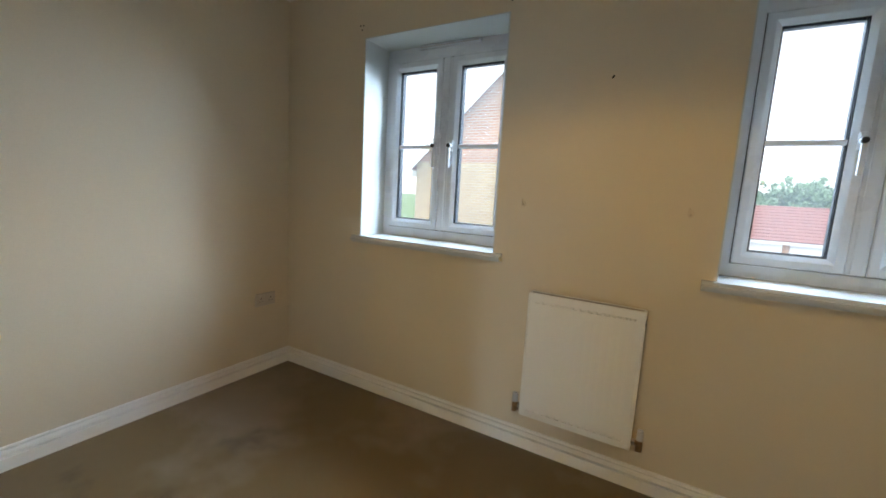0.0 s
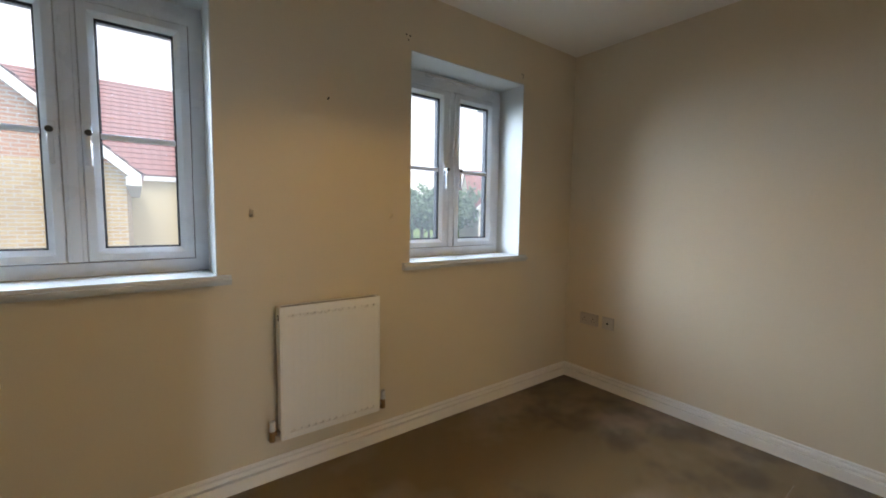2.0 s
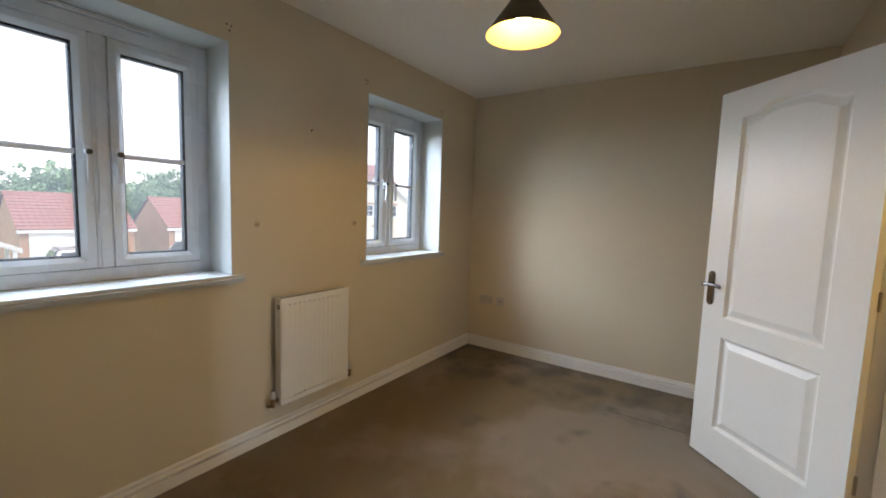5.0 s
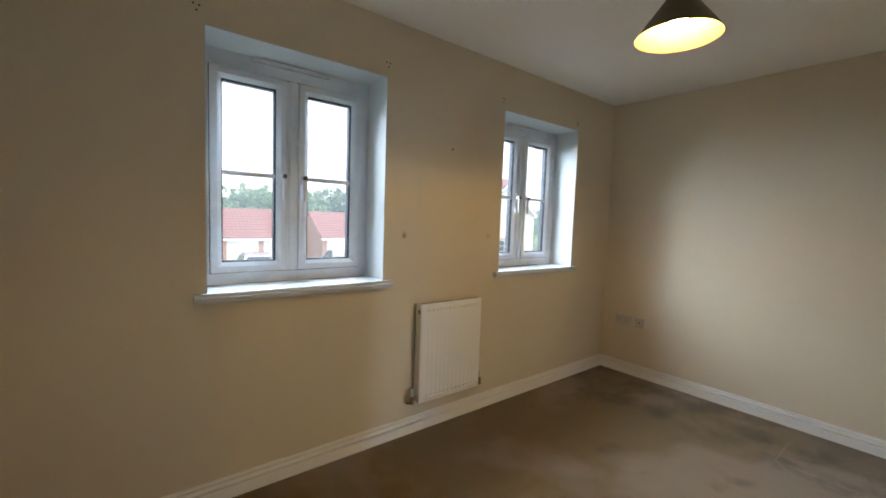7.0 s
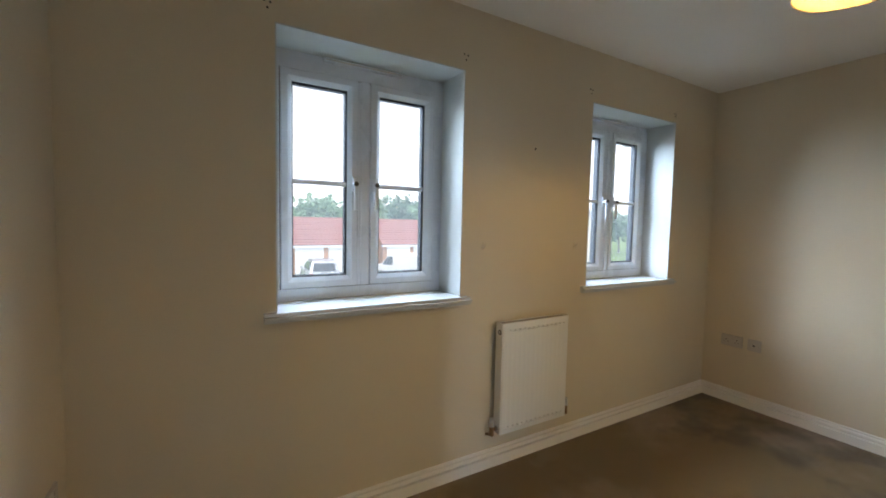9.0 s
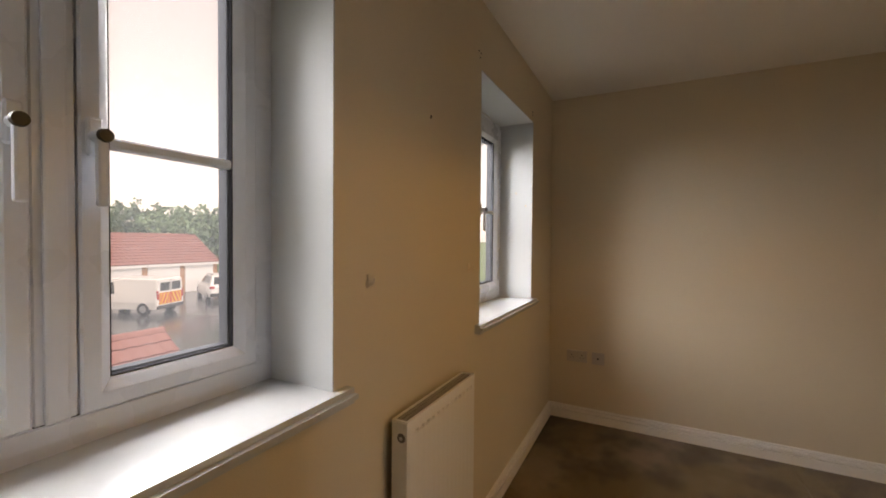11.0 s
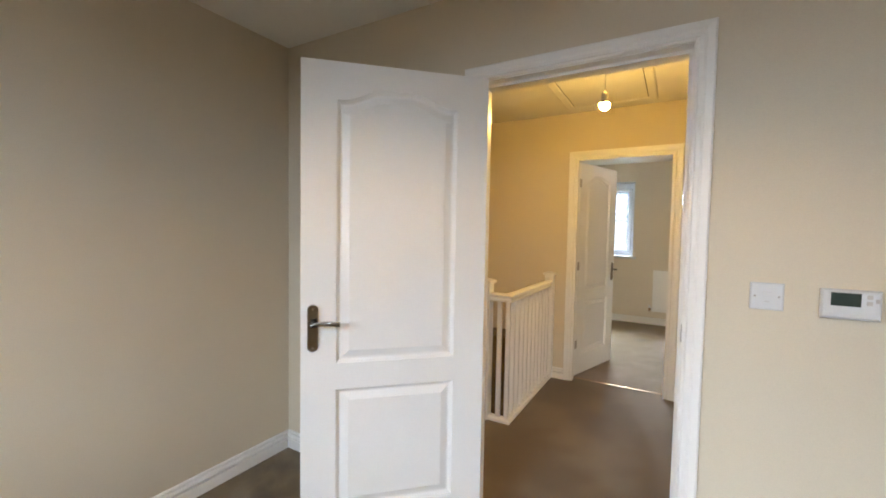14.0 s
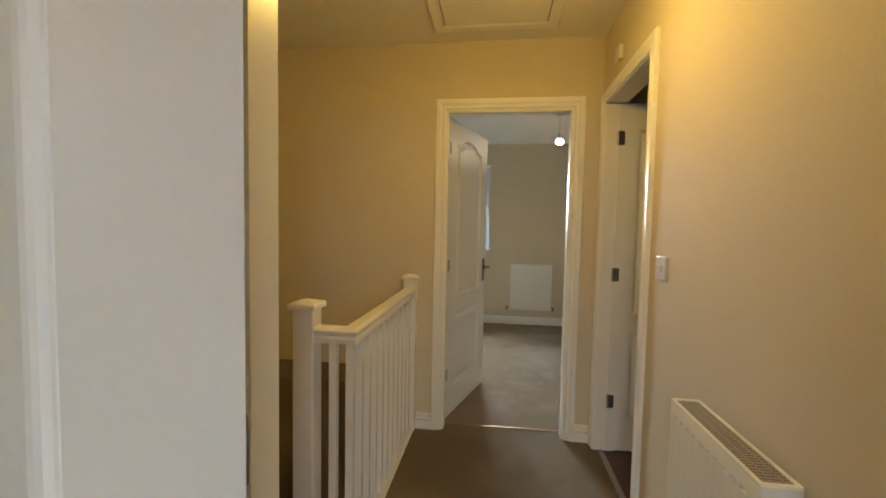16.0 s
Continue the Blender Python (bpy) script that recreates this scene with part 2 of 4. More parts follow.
def lathe(profile, seg=24, bm=None):
    """Turn a list of (radius, height) round the z axis."""
    own = bmesh.new()
    rings = []
    for r, z in profile:
        rings.append([own.verts.new((r * math.cos(2 * math.pi * k / seg), r * math.sin(2 * math.pi * k / seg), z)) for k in range(seg)])
    for p, q in zip(rings, rings[1:]):
        for k in range(seg):
            own.faces.new((p[k], p[(k + 1) % seg], q[(k + 1) % seg], q[k]))
    return join(bm, own)


def bridge(bm, loops, closed=True, caps=(False, False)):
    rings = [[bm.verts.new(p) for p in loop] for loop in loops]
    for p, q in zip(rings, rings[1:]):
        n = len(p)
        for k in range(n if closed else n - 1):
            bm.faces.new((p[k], p[(k + 1) % n], q[(k + 1) % n], q[k]))
    if caps[0]:
        bm.faces.new(rings[0])
    if caps[1]:
        bm.faces.new(rings[-1])
    return rings


def ring_frame(x0, x1, z0, z1, profile):
    """A rectangular frame in the xz plane: profile of (inset, y), closed, with mitred corners."""
    bm = bmesh.new()
    loops = [[(x0 + d, y, z0 + d), (x1 - d, y, z0 + d), (x1 - d, y, z1 - d), (x0 + d, y, z1 - d)] for d, y in profile + profile[:1]]
    bridge(bm, loops)
    bmesh.ops.remove_doubles(bm, verts=bm.verts, dist=1e-5)
    return bm


def sweep(path, profile, closed_ends=True):
    """A moulding: profile of (out, z) swept along a plan path of (x, y); out is to the path's left; mitred corners."""
    bm = bmesh.new()
    pts = [Vector(p) for p in path]
    loops = []
    for i, p in enumerate(pts):
        d0 = (p - pts[i - 1]).normalized() if i else (pts[1] - p).normalized()
        d1 = (pts[i + 1] - p).normalized() if i < len(pts) - 1 else d0
        n0, n1 = Vector((-d0.y, d0.x)), Vector((-d1.y, d1.x))
        m = (n0 + n1) / (1 + n0.dot(n1))
        loops.append([(p.x + m.x * o, p.y + m.y * o, z) for o, z in profile])
    bridge(bm, loops, True, (closed_ends, closed_ends))
    return bm


def architrave(x0, x1, zt, y, out, w=0.066):
    """A moulded door surround round an opening in the xz plane; out is -1 or 1, the side it stands on."""
    prof = [(0.005, 0), (0.005, 0.010), (0.009, 0.013), (0.013, 0.016), (0.018, 0.013), (0.030, 0.013), (0.038, 0.018), (w - 0.006, 0.020), (w, 0.016), (w, 0)]
    bm = bmesh.new()
    loops = [[(x0 - d, y + out * h, 0.0), (x0 - d, y + out * h, zt + d), (x1 + d, y + out * h, zt + d), (x1 + d, y + out * h, 0.0)] for d, h in prof]
    bridge(bm, loops, False)
    return bm


def wall(name, axis, front, back, u0, u1, v0, v1, holes, mat):
    """A wall with real openings: axis 'x' or 'y' is its normal, u runs along it, v up."""
    us = sorted({u0, u1, *[h[0] for h in holes], *[h[1] for h in holes]})
    vs = sorted({v0, v1, *[h[2] for h in holes], *[h[3] for h in holes]})
    us, vs = [u for u in us if u0 <= u <= u1], [v for v in vs if v0 <= v <= v1]
    solid = {}
    for i in range(len(us) - 1):
        for j in range(len(vs) - 1):
            cu, cv = (us[i] + us[i + 1]) / 2, (vs[j] + vs[j + 1]) / 2
            solid[i, j] = not any(h[0] < cu < h[1] and h[2] < cv < h[3] for h in holes)
    bm = bmesh.new()

    def p(u, v, d):
        return bm.verts.new((d, u, v) if axis == "x" else (u, d, v))

    for (i, j), s in solid.items():
        if not s:
            continue
        a, b, c, d = us[i], us[i + 1], vs[j], vs[j + 1]
        for w in (front, back):
            bm.faces.new((p(a, c, w), p(b, c, w), p(b, d, w), p(a, d, w)))
        for di, dj, e in ((-1, 0, ((a, c), (a, d))), (1, 0, ((b, c), (b, d))), (0, -1, ((a, c), (b, c))), (0, 1, ((a, d), (b, d)))):
            if not solid.get((i + di, j + dj), False):
                (ua, va), (ub, vb) = e
                bm.faces.new((p(ua, va, front), p(ub, vb, front), p(ub, vb, back), p(ua, va, back)))
    bmesh.ops.remove_doubles(bm, verts=bm.verts, dist=1e-5)
    return tagged(part(name, bm, mat), kind="structure", category="wall", label="plain painted plaster wall")


def slab(name, pts, z0, z1, mat, label, category):
    """A flat plate over a plan outline."""
    bm = bmesh.new()
    bridge(bm, [[(x, y, z0) for x, y in pts], [(x, y, z1) for x, y in pts]], True, (True, True))
    return tagged(part(name, bm, mat), label=label, category=category, kind="structure")


# ---- structure ----
XW, XE, YS, YN, CEIL = -2.11, 1.80, -0.645, 1.90, 2.405
HW, HS = -0.36, -2.72          # hall: west wall, south wall
HN = -0.755                    # hall side of the bedroom's south wall
FN, FS = -2.835, -5.72         # far room: north face, south wall
W1, W2 = (-1.460, -0.581), (0.355, 1.240)
WZ0, WZ1 = 0.940, 2.098
DOOR_W, DOOR_E, DOOR_H = -0.257, 0.548, 1.996
FD_W, FD_E = -0.195, 0.555
SD_S, SD_N = -2.63, -1.97

wall("wall_north", "y", YN, YN + 0.30, XW - 0.12, XE + 0.12, 0, CEIL, [(*W1, WZ0, WZ1), (*W2, WZ0, WZ1)], M_WALL)
wall("wall_west", "x", XW, XW - 0.12, HN, YN, 0, CEIL, [], M_WALL)
wall("wall_east", "x", XE, XE + 0.12, HS - 0.115, YN, -2.75, CEIL, [], M_WALL)
wall("wall_south", "y", YS, HN, XW, XE, 0, CEIL, [(DOOR_W - 0.03, DOOR_E + 0.03, -1, DOOR_H + 0.03)], M_WALL)
wall("wall_hall_west", "x", HW, HW - 0.10, HS, HN, 0, CEIL, [(SD_S - 0.03, SD_N + 0.03, -1, DOOR_H + 0.03)], M_WALL)
wall("wall_hall_south", "y", HS, FN, HW - 0.10, XE, -2.6, CEIL, [(FD_W - 0.03, FD_E + 0.03, -0.001, DOOR_H + 0.03)], M_WALL)
wall("wall_far_south", "y", FS, FS - 0.30, -1.9, 1.92, 0, CEIL, [(0.33, 1.20, 0.975, 2.13)], M_WALL)
wall("wall_far_west", "x", -1.9, -2.02, FS, FN, 0, CEIL, [], M_WALL)
wall("wall_far_east", "x", 1.80, 1.92, FS, FN, 0, CEIL, [], M_WALL)
wall("wall_far_north", "y", FN + 0.004, FN + 0.1, -1.9, HW - 0.1, 0, CEIL, [], M_WALL)
wall("wall_side_west", "x", -2.0, -2.12, HS - 0.015, HN, 0, CEIL, [], M_WALL)
slab("ceiling", [(XW - 0.12, FS - 0.3), (XE + 0.12, FS - 0.3), (XE + 0.12, YN + 0.3), (XW - 0.12, YN + 0.3)], CEIL, CEIL + 0.15, M_CEIL, "flat white painted plasterboard ceiling", "ceiling")
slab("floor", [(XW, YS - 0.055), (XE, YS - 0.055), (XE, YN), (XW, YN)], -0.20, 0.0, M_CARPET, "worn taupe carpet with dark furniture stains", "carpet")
WELL_N, WELL_W = -1.66, 0.76
slab("floor_landing", [(HW - 0.03, FN + 0.03), (WELL_W + 0.02, FN + 0.03), (WELL_W + 0.02, WELL_N), (XE, WELL_N), (XE, YS - 0.055), (HW - 0.03, YS - 0.055)], -0.20, 0.0, M_CARPET_HALL, "brown carpet on the landing", "carpet")
slab("floor_far_room", [(-1.9, FS), (1.8, FS), (1.8, FN + 0.03), (-1.9, FN + 0.03)], -0.20, 0.0, M_CARPET, "taupe carpet in the far bedroom", "carpet")
slab("floor_side_room", [(-2.0, HS), (HW - 0.03, HS), (HW - 0.03, HN), (-2.0, HN)], -0.20, -0.002, M_VINYL, "dark red-brown vinyl floor", "floor")
slab("floor_below", [(WELL_W - 1.5, HS), (XE, HS), (XE, HN), (WELL_W - 1.5, HN)], -2.70, -2.60, M_CARPET_HALL, "brown carpet at the foot of the stairs", "carpet")
wall("wall_lower_north", "y", YN, YN + 0.30, XW - 0.12, XE + 0.12, -2.75, -0.001, [], M_WALL)
wall("wall_lower_west", "x", XW, XW - 0.12, FS - 0.30, YN, -2.75, -0.001, [], M_WALL)
wall("wall_lower_east", "x", XE + 0.002, XE + 0.12, FS - 0.30, HS - 0.117, -2.75, -0.001, [], M_WALL)
wall("wall_lower_south", "y", FS, FS - 0.30, XW - 0.12, XE + 0.12, -2.75, -0.001, [], M_WALL)
wall("wall_well_west", "x", WELL_W + 0.02, WELL_W - 0.08, HS, WELL_N, -2.6, -0.2, [], M_WALL)

SKIRT = [(0, 0), (0.020, 0), (0.020, 0.053), (0.0195, 0.055), (0.002, 0.057), (0.002, 0.0655), (0.018, 0.068), (0.017, 0.076), (0.0135, 0.082), (0.010, 0.084),
         (0.001, 0.0845), (0.001, 0.0915), (0.010, 0.094), (0.008, 0.099), (0.004, 0.102), (0, 0.102)]


def skirting(path):
    return tagged(part("baseboard", sweep(path, SKIRT), M_GLOSS), "white painted moulded skirting board", "skirting", kind="structure")


A = 0.064
skirting([(DOOR_E + A, YS), (XE, YS), (XE, YN), (XW, YN), (XW, YS), (DOOR_W - A, YS)])
skirting([(HW, HN), (HW, SD_N + A)])
skirting([(HW, HS), (FD_W - A, HS)])
skirting([(FD_E + A, HS), (WELL_W - 0.03, HS)])
skirting([(FD_W - A, FN), (-1.9, FN), (-1.9, FS), (1.8, FS), (1.8, FN), (FD_E + A, FN)])


# ---- windows ----
def arc_poly(x0, x1, z0, z1, rise):
    """A panel outline; with rise > 0 its head is a shouldered arch."""
    pts = [(x0, z0), (x1, z0), (x1, z1)]
    if rise:
        n = 22
        for k in range(1, n):
            u = k / n
            s = min(max((0.5 - abs(u - 0.5) - 0.05) / 0.33, 0), 1)
            pts.append((x1 + (x0 - x1) * u, z1 + rise * (s * s * (3 - 2 * s))))
    pts.append((x0, z1))
    return pts


def inset(pts, d):
    """Move a counter-clockwise outline inwards by d."""
    out, n = [], len(pts)
    for i in range(n):
        p, a, b = Vector(pts[i]), Vector(pts[i - 1]), Vector(pts[(i + 1) % n])
        d0, d1 = (p - a).normalized(), (b - p).normalized()
        n0, n1 = Vector((-d0.y, d0.x)), Vector((-d1.y, d1.x))
        m = (n0 + n1) / max(1 + n0.dot(n1), 0.3)
        out.append((p.x + m.x * d, p.y + m.y * d))
    return out


def window_handle(parent, x, z, side, y):
    """An espagnolette handle: base plate, dark lock button and a hanging grip."""
    h = part("handle", box(x - 0.012, x + 0.012, y - 0.012, y, z - 0.035, z + 0.035, 0.004), M_UPVC, parent, "white window handle")
    part("grip", box(x - 0.009, x + 0.009, y - 0.040, y - 0.026, z - 0.125, z + 0.008, 0.005, seg=2), M_UPVC, h)
    part("spindle", tube((x, y - 0.010, z), (x, y - 0.040, z), 0.011, 0.010), M_UPVC, h)
    part("lock_button", tube((x + side * 0.002, y - 0.038, z), (x + side * 0.002, y - 0.047, z), 0.0125, 0.011), M_DARK, h, "black lock button")


def window(name, x0, x1, z0, z1, y, face, label):
    """A two-sash upvc casement. It is built facing -y and turned when face is 1."""
    w = thing(name, pose((x0 + x1) / 2, y, 0, 0, 0, 0 if face < 0 else 180), label, "window", kind="structure")
    a = (x1 - x0) / 2
    zf, zt, fw = z0 + 0.025, z1 - 0.030, 0.054
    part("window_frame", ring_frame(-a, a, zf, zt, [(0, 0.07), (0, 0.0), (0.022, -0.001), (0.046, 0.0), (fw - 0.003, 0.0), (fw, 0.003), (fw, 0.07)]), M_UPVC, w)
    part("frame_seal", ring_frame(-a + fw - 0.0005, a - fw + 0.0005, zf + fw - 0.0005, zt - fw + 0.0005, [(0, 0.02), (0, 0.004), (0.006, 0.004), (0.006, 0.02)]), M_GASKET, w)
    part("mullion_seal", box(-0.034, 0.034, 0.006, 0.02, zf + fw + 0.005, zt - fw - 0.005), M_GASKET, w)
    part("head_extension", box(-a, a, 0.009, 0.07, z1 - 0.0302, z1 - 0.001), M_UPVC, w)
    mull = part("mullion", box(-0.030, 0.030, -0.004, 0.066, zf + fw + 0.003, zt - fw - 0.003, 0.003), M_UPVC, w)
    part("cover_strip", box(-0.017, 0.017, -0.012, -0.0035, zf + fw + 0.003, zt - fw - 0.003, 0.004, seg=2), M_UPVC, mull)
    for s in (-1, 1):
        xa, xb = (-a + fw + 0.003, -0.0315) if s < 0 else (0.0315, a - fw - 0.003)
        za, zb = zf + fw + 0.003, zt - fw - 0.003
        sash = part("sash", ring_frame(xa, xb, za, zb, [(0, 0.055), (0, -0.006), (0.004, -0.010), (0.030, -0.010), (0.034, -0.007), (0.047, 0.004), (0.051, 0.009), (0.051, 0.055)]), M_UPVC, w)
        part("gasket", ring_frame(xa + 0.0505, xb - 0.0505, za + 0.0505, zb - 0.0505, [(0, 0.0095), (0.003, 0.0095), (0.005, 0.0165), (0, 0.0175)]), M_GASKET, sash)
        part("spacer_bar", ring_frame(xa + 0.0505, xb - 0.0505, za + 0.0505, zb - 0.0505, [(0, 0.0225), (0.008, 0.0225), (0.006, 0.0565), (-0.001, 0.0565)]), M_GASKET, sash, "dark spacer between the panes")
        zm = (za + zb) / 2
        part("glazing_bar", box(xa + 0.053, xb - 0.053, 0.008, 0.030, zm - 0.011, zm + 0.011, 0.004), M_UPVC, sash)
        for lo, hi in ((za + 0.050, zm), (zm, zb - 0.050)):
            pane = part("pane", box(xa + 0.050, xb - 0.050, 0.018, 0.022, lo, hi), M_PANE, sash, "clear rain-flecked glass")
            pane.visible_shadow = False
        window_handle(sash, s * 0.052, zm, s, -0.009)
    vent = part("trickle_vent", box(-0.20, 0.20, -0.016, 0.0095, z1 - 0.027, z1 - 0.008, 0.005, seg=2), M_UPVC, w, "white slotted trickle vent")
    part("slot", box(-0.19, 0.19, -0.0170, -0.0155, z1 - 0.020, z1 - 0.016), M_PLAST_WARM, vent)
    return w


def sill(x0, x1, y_wall, y_frame, z, out):
    """A rounded board let into the reveal, with ears over the wall."""
    bm = bmesh.new()
    e, d = 0.048, 0.040 * out
    pts = [(x0, y_frame), (x1, y_frame), (x1, y_wall), (x1 + e, y_wall), (x1 + e, y_wall + d), (x0 - e, y_wall + d), (x0 - e, y_wall), (x0, y_wall)]
    bridge(bm, [[(x, y, z - 0.040) for x, y in pts], [(x, y, z) for x, y in pts]], True, (True, True))
    front = [ed for ed in bm.edges if all(abs(v.co.y - (y_wall + d)) < 1e-6 for v in ed.verts) and abs(ed.verts[0].co.z - ed.verts[1].co.z) < 1e-6]
    bmesh.ops.bevel(bm, geom=front, offset=0.014, segments=4, affect="EDGES")
    return tagged(part("window_sill", bm, M_SILL), "white gloss painted window board with rounded nose", "window sill", kind="structure")


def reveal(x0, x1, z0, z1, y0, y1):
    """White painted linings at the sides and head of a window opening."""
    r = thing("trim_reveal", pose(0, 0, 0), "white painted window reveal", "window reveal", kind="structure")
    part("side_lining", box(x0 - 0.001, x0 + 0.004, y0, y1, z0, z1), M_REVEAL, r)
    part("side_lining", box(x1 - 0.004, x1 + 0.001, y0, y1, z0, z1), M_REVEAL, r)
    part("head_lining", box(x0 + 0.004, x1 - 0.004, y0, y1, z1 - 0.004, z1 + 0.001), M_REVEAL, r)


FRAME_Y = 2.115
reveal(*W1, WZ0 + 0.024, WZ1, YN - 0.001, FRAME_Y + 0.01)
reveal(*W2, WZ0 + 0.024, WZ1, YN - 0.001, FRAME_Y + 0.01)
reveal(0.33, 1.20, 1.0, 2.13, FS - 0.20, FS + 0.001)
for nm, (wx0, wx1) in (("window_1", W1), ("window_2", W2)):
    window(nm, wx0 - 0.010 * (wx0 < 0), wx1, WZ0, WZ1, FRAME_Y, -1, "white upvc casement window with two closed sashes")
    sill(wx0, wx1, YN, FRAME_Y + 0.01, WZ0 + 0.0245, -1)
window("window_3", 0.33, 1.20, 0.975, 2.13, FS - 0.19, 1, "white upvc casement window in the far bedroom")
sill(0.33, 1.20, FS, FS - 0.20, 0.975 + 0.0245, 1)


# ---- doors ----
def door_leaf(d, w, h, t=0.040, handle_side=1, lower=(0.185, 0.690), upper=(0.795, 1.835), rise=0.050, stile=0.135):
    """A moulded two-panel leaf under d: x from 0 (hinge) to w, y from 0 to t, z from 0 to h."""
    holes = [arc_poly(stile, w - stile, *lower, 0.0), arc_poly(stile, w - stile, *upper, rise)]
    bm = bmesh.new()
    rect = [(0, 0), (w, 0), (w, h), (0, h)]
    for y in (0.0, t):
        edges = []
        for loop in [rect] + holes:
            vs = [bm.verts.new((x, y, z)) for x, z in loop]
            edges += [bm.edges.new((vs[k - 1], vs[k])) for k in range(len(vs))]
        bmesh.ops.triangle_fill(bm, edges=edges, use_beauty=True)
    for k in range(4):
        (xa, za), (xb, zb) = rect[k], rect[(k + 1) % 4]
        bm.faces.new([bm.verts.new(p) for p in ((xa, 0, za), (xb, 0, zb), (xb, t, zb), (xa, t, za))])
    bmesh.ops.remove_doubles(bm, verts=bm.verts, dist=1e-5)
    leaf = part("leaf", bm, M_DOOR, d)
    steps = [(0.0, 0.0), (0.002, 0.005), (0.005, 0.0055), (0.013, 0.0135), (0.018, 0.014), (0.022, 0.0135), (0.046, 0.004), (0.049, 0.0025), (0.056, 0.0022)]
    for y0, sgn in ((0.0, 1), (t, -1)):
        for hole in holes:
            pb = bmesh.new()
            bridge(pb, [[(x, y0 + sgn * dep, z) for x, z in inset(hole, off)] for off, dep in steps], True, (False, True))
            part("panel", pb, M_DOOR, leaf)
    return leaf


def lever(d, x, z, y, out, toward):
    """A lever handle on a long rounded plate; out is the side it stands on, toward the way the lever points."""
    bm = bmesh.new()
    pts = []
    for k in range(9):
        a = math.pi * k / 8
        pts.append((x + 0.021 * math.cos(a), z + 0.052 + 0.021 * math.sin(a)))
    for k in range(9):
        a = math.pi + math.pi * k / 8
        pts.append((x + 0.021 * math.cos(a), z - 0.094 + 0.021 * math.sin(a)))
    bridge(bm, [[(px, y, pz) for px, pz in pts], [(px, y + out * 0.005, pz) for px, pz in pts], [(x + (px - x) * 0.82, y + out * 0.009, z - 0.02 + (pz - z + 0.02) * 0.965) for px, pz in pts]], True, (True, True))
    plate = part("handle", bm, M_CHROME, d, "chrome lever handle on a long back plate", smooth=False)
    part("neck", tube((x, y + out * 0.006, z), (x, y + out * 0.050, z), 0.011, 0.009), M_CHROME, plate, smooth=True)
    lv = bmesh.new()
    loops = []
    for k in range(8):
        u = k / 7
        cx, cy = x + toward * (0.112 * u - 0.008), y + out * (0.050 - 0.006 * math.sin(u * 3.1))
        rz, ry = 0.0085 + 0.002 * u, 0.0075 - 0.001 * u
        loops.append([(cx, cy + ry * math.cos(j * math.pi / 5), z + 0.004 * math.sin(u * 3.1) + rz * math.sin(j * math.pi / 5)) for j in range(10)])
    bridge(lv, loops, True, (True, True))
    part("lever", lv, M_CHROME, plate, smooth=True)
    for dz in (0.056, -0.098):
        part("screw", tube((x, y + out * 0.008, z + dz), (x, y + out * 0.0105, z + dz), 0.004, 0.0035, 10), M_STEEL, plate)
    return plate


def hinges(d, y, zs, mat):
    for z in zs:
        hg = part("hinge", box(-0.006, 0.030, y - 0.0015, y + 0.0015, z - 0.038, z + 0.038), mat, d, "steel butt hinge")
        part("knuckle", tube((-0.004, y, z - 0.038), (-0.004, y, z + 0.038), 0.006, seg=10), mat, hg)


LEAF_W, LEAF_H = 0.757, 1.981
# the bedroom's door, open into the room; its hall face shows
door_1 = thing("door_1", pose(0.513, -0.632, 0.010, 0, 0, 44.3), "white two-panel arch-top door, standing open", "door", kind="structure")
door_leaf(door_1, LEAF_W, LEAF_H)
lever(door_1, LEAF_W - 0.046, 0.962, 0.040, 1, -1)
lever(door_1, LEAF_W - 0.046, 0.962, 0.0, -1, -1)
hinges(door_1, 0.0, (0.29, 1.025, 1.79), M_STEEL)
part("latch_plate", box(LEAF_W, LEAF_W + 0.002, 0.009, 0.031, 0.90, 1.00), M_STEEL, door_1)

# the far bedroom's door, open away from the hall
door_2 = thing("door_2", pose(FD_E - 0.006, FN - 0.004, 0.010, 0, 0, 252.5), "white two-panel arch-top door to the far bedroom, standing open", "door", kind="structure")
door_leaf(door_2, 0.742, LEAF_H)
lever(door_2, 0.742 - 0.046, 0.962, 0.0, -1, -1)
lever(door_2, 0.742 - 0.046, 0.962, 0.040, 1, -1)
hinges(door_2, 0.0, (0.29, 1.025, 1.79), M_STEEL)

# the side room's door, open away from the hall
door_3 = thing("door_3", pose(HW - 0.066, SD_S + 0.006, 0.010, 0, 0, 182), "white two-panel arch-top door to the side room, standing open", "door", kind="structure")
door_leaf(door_3, 0.65, LEAF_H, stile=0.11)
hinges(door_3, -0.004, (0.29, 1.025, 1.79), M_STEEL)


def lining(name, x0, x1, zt, ya, yb):
    """A door lining with planted stops, in an opening of a wall with its faces at ya and yb."""
    w = thing(name, pose(0, 0, 0), "white painted door frame with moulded architraves", "door frame", kind="structure")
    lo, hi = min(ya, yb), max(ya, yb)
    bm = bmesh.new()
    loops = [[(x0 - d, y, 0.0), (x0 - d, y, zt + d), (x1 + d, y, zt + d), (x1 + d, y, 0.0)] for d, y in ((0, lo - 0.002), (0, hi + 0.002), (0.029, hi + 0.002), (0.029, lo - 0.002), (0, lo - 0.002))]
    bridge(bm, loops, False)
    part("lining", bm, M_GLOSS, w)
    part("architrave", architrave(x0, x1, zt, hi, 1), M_GLOSS, w)
    part("architrave", architrave(x0, x1, zt, lo, -1), M_GLOSS, w)
    return w


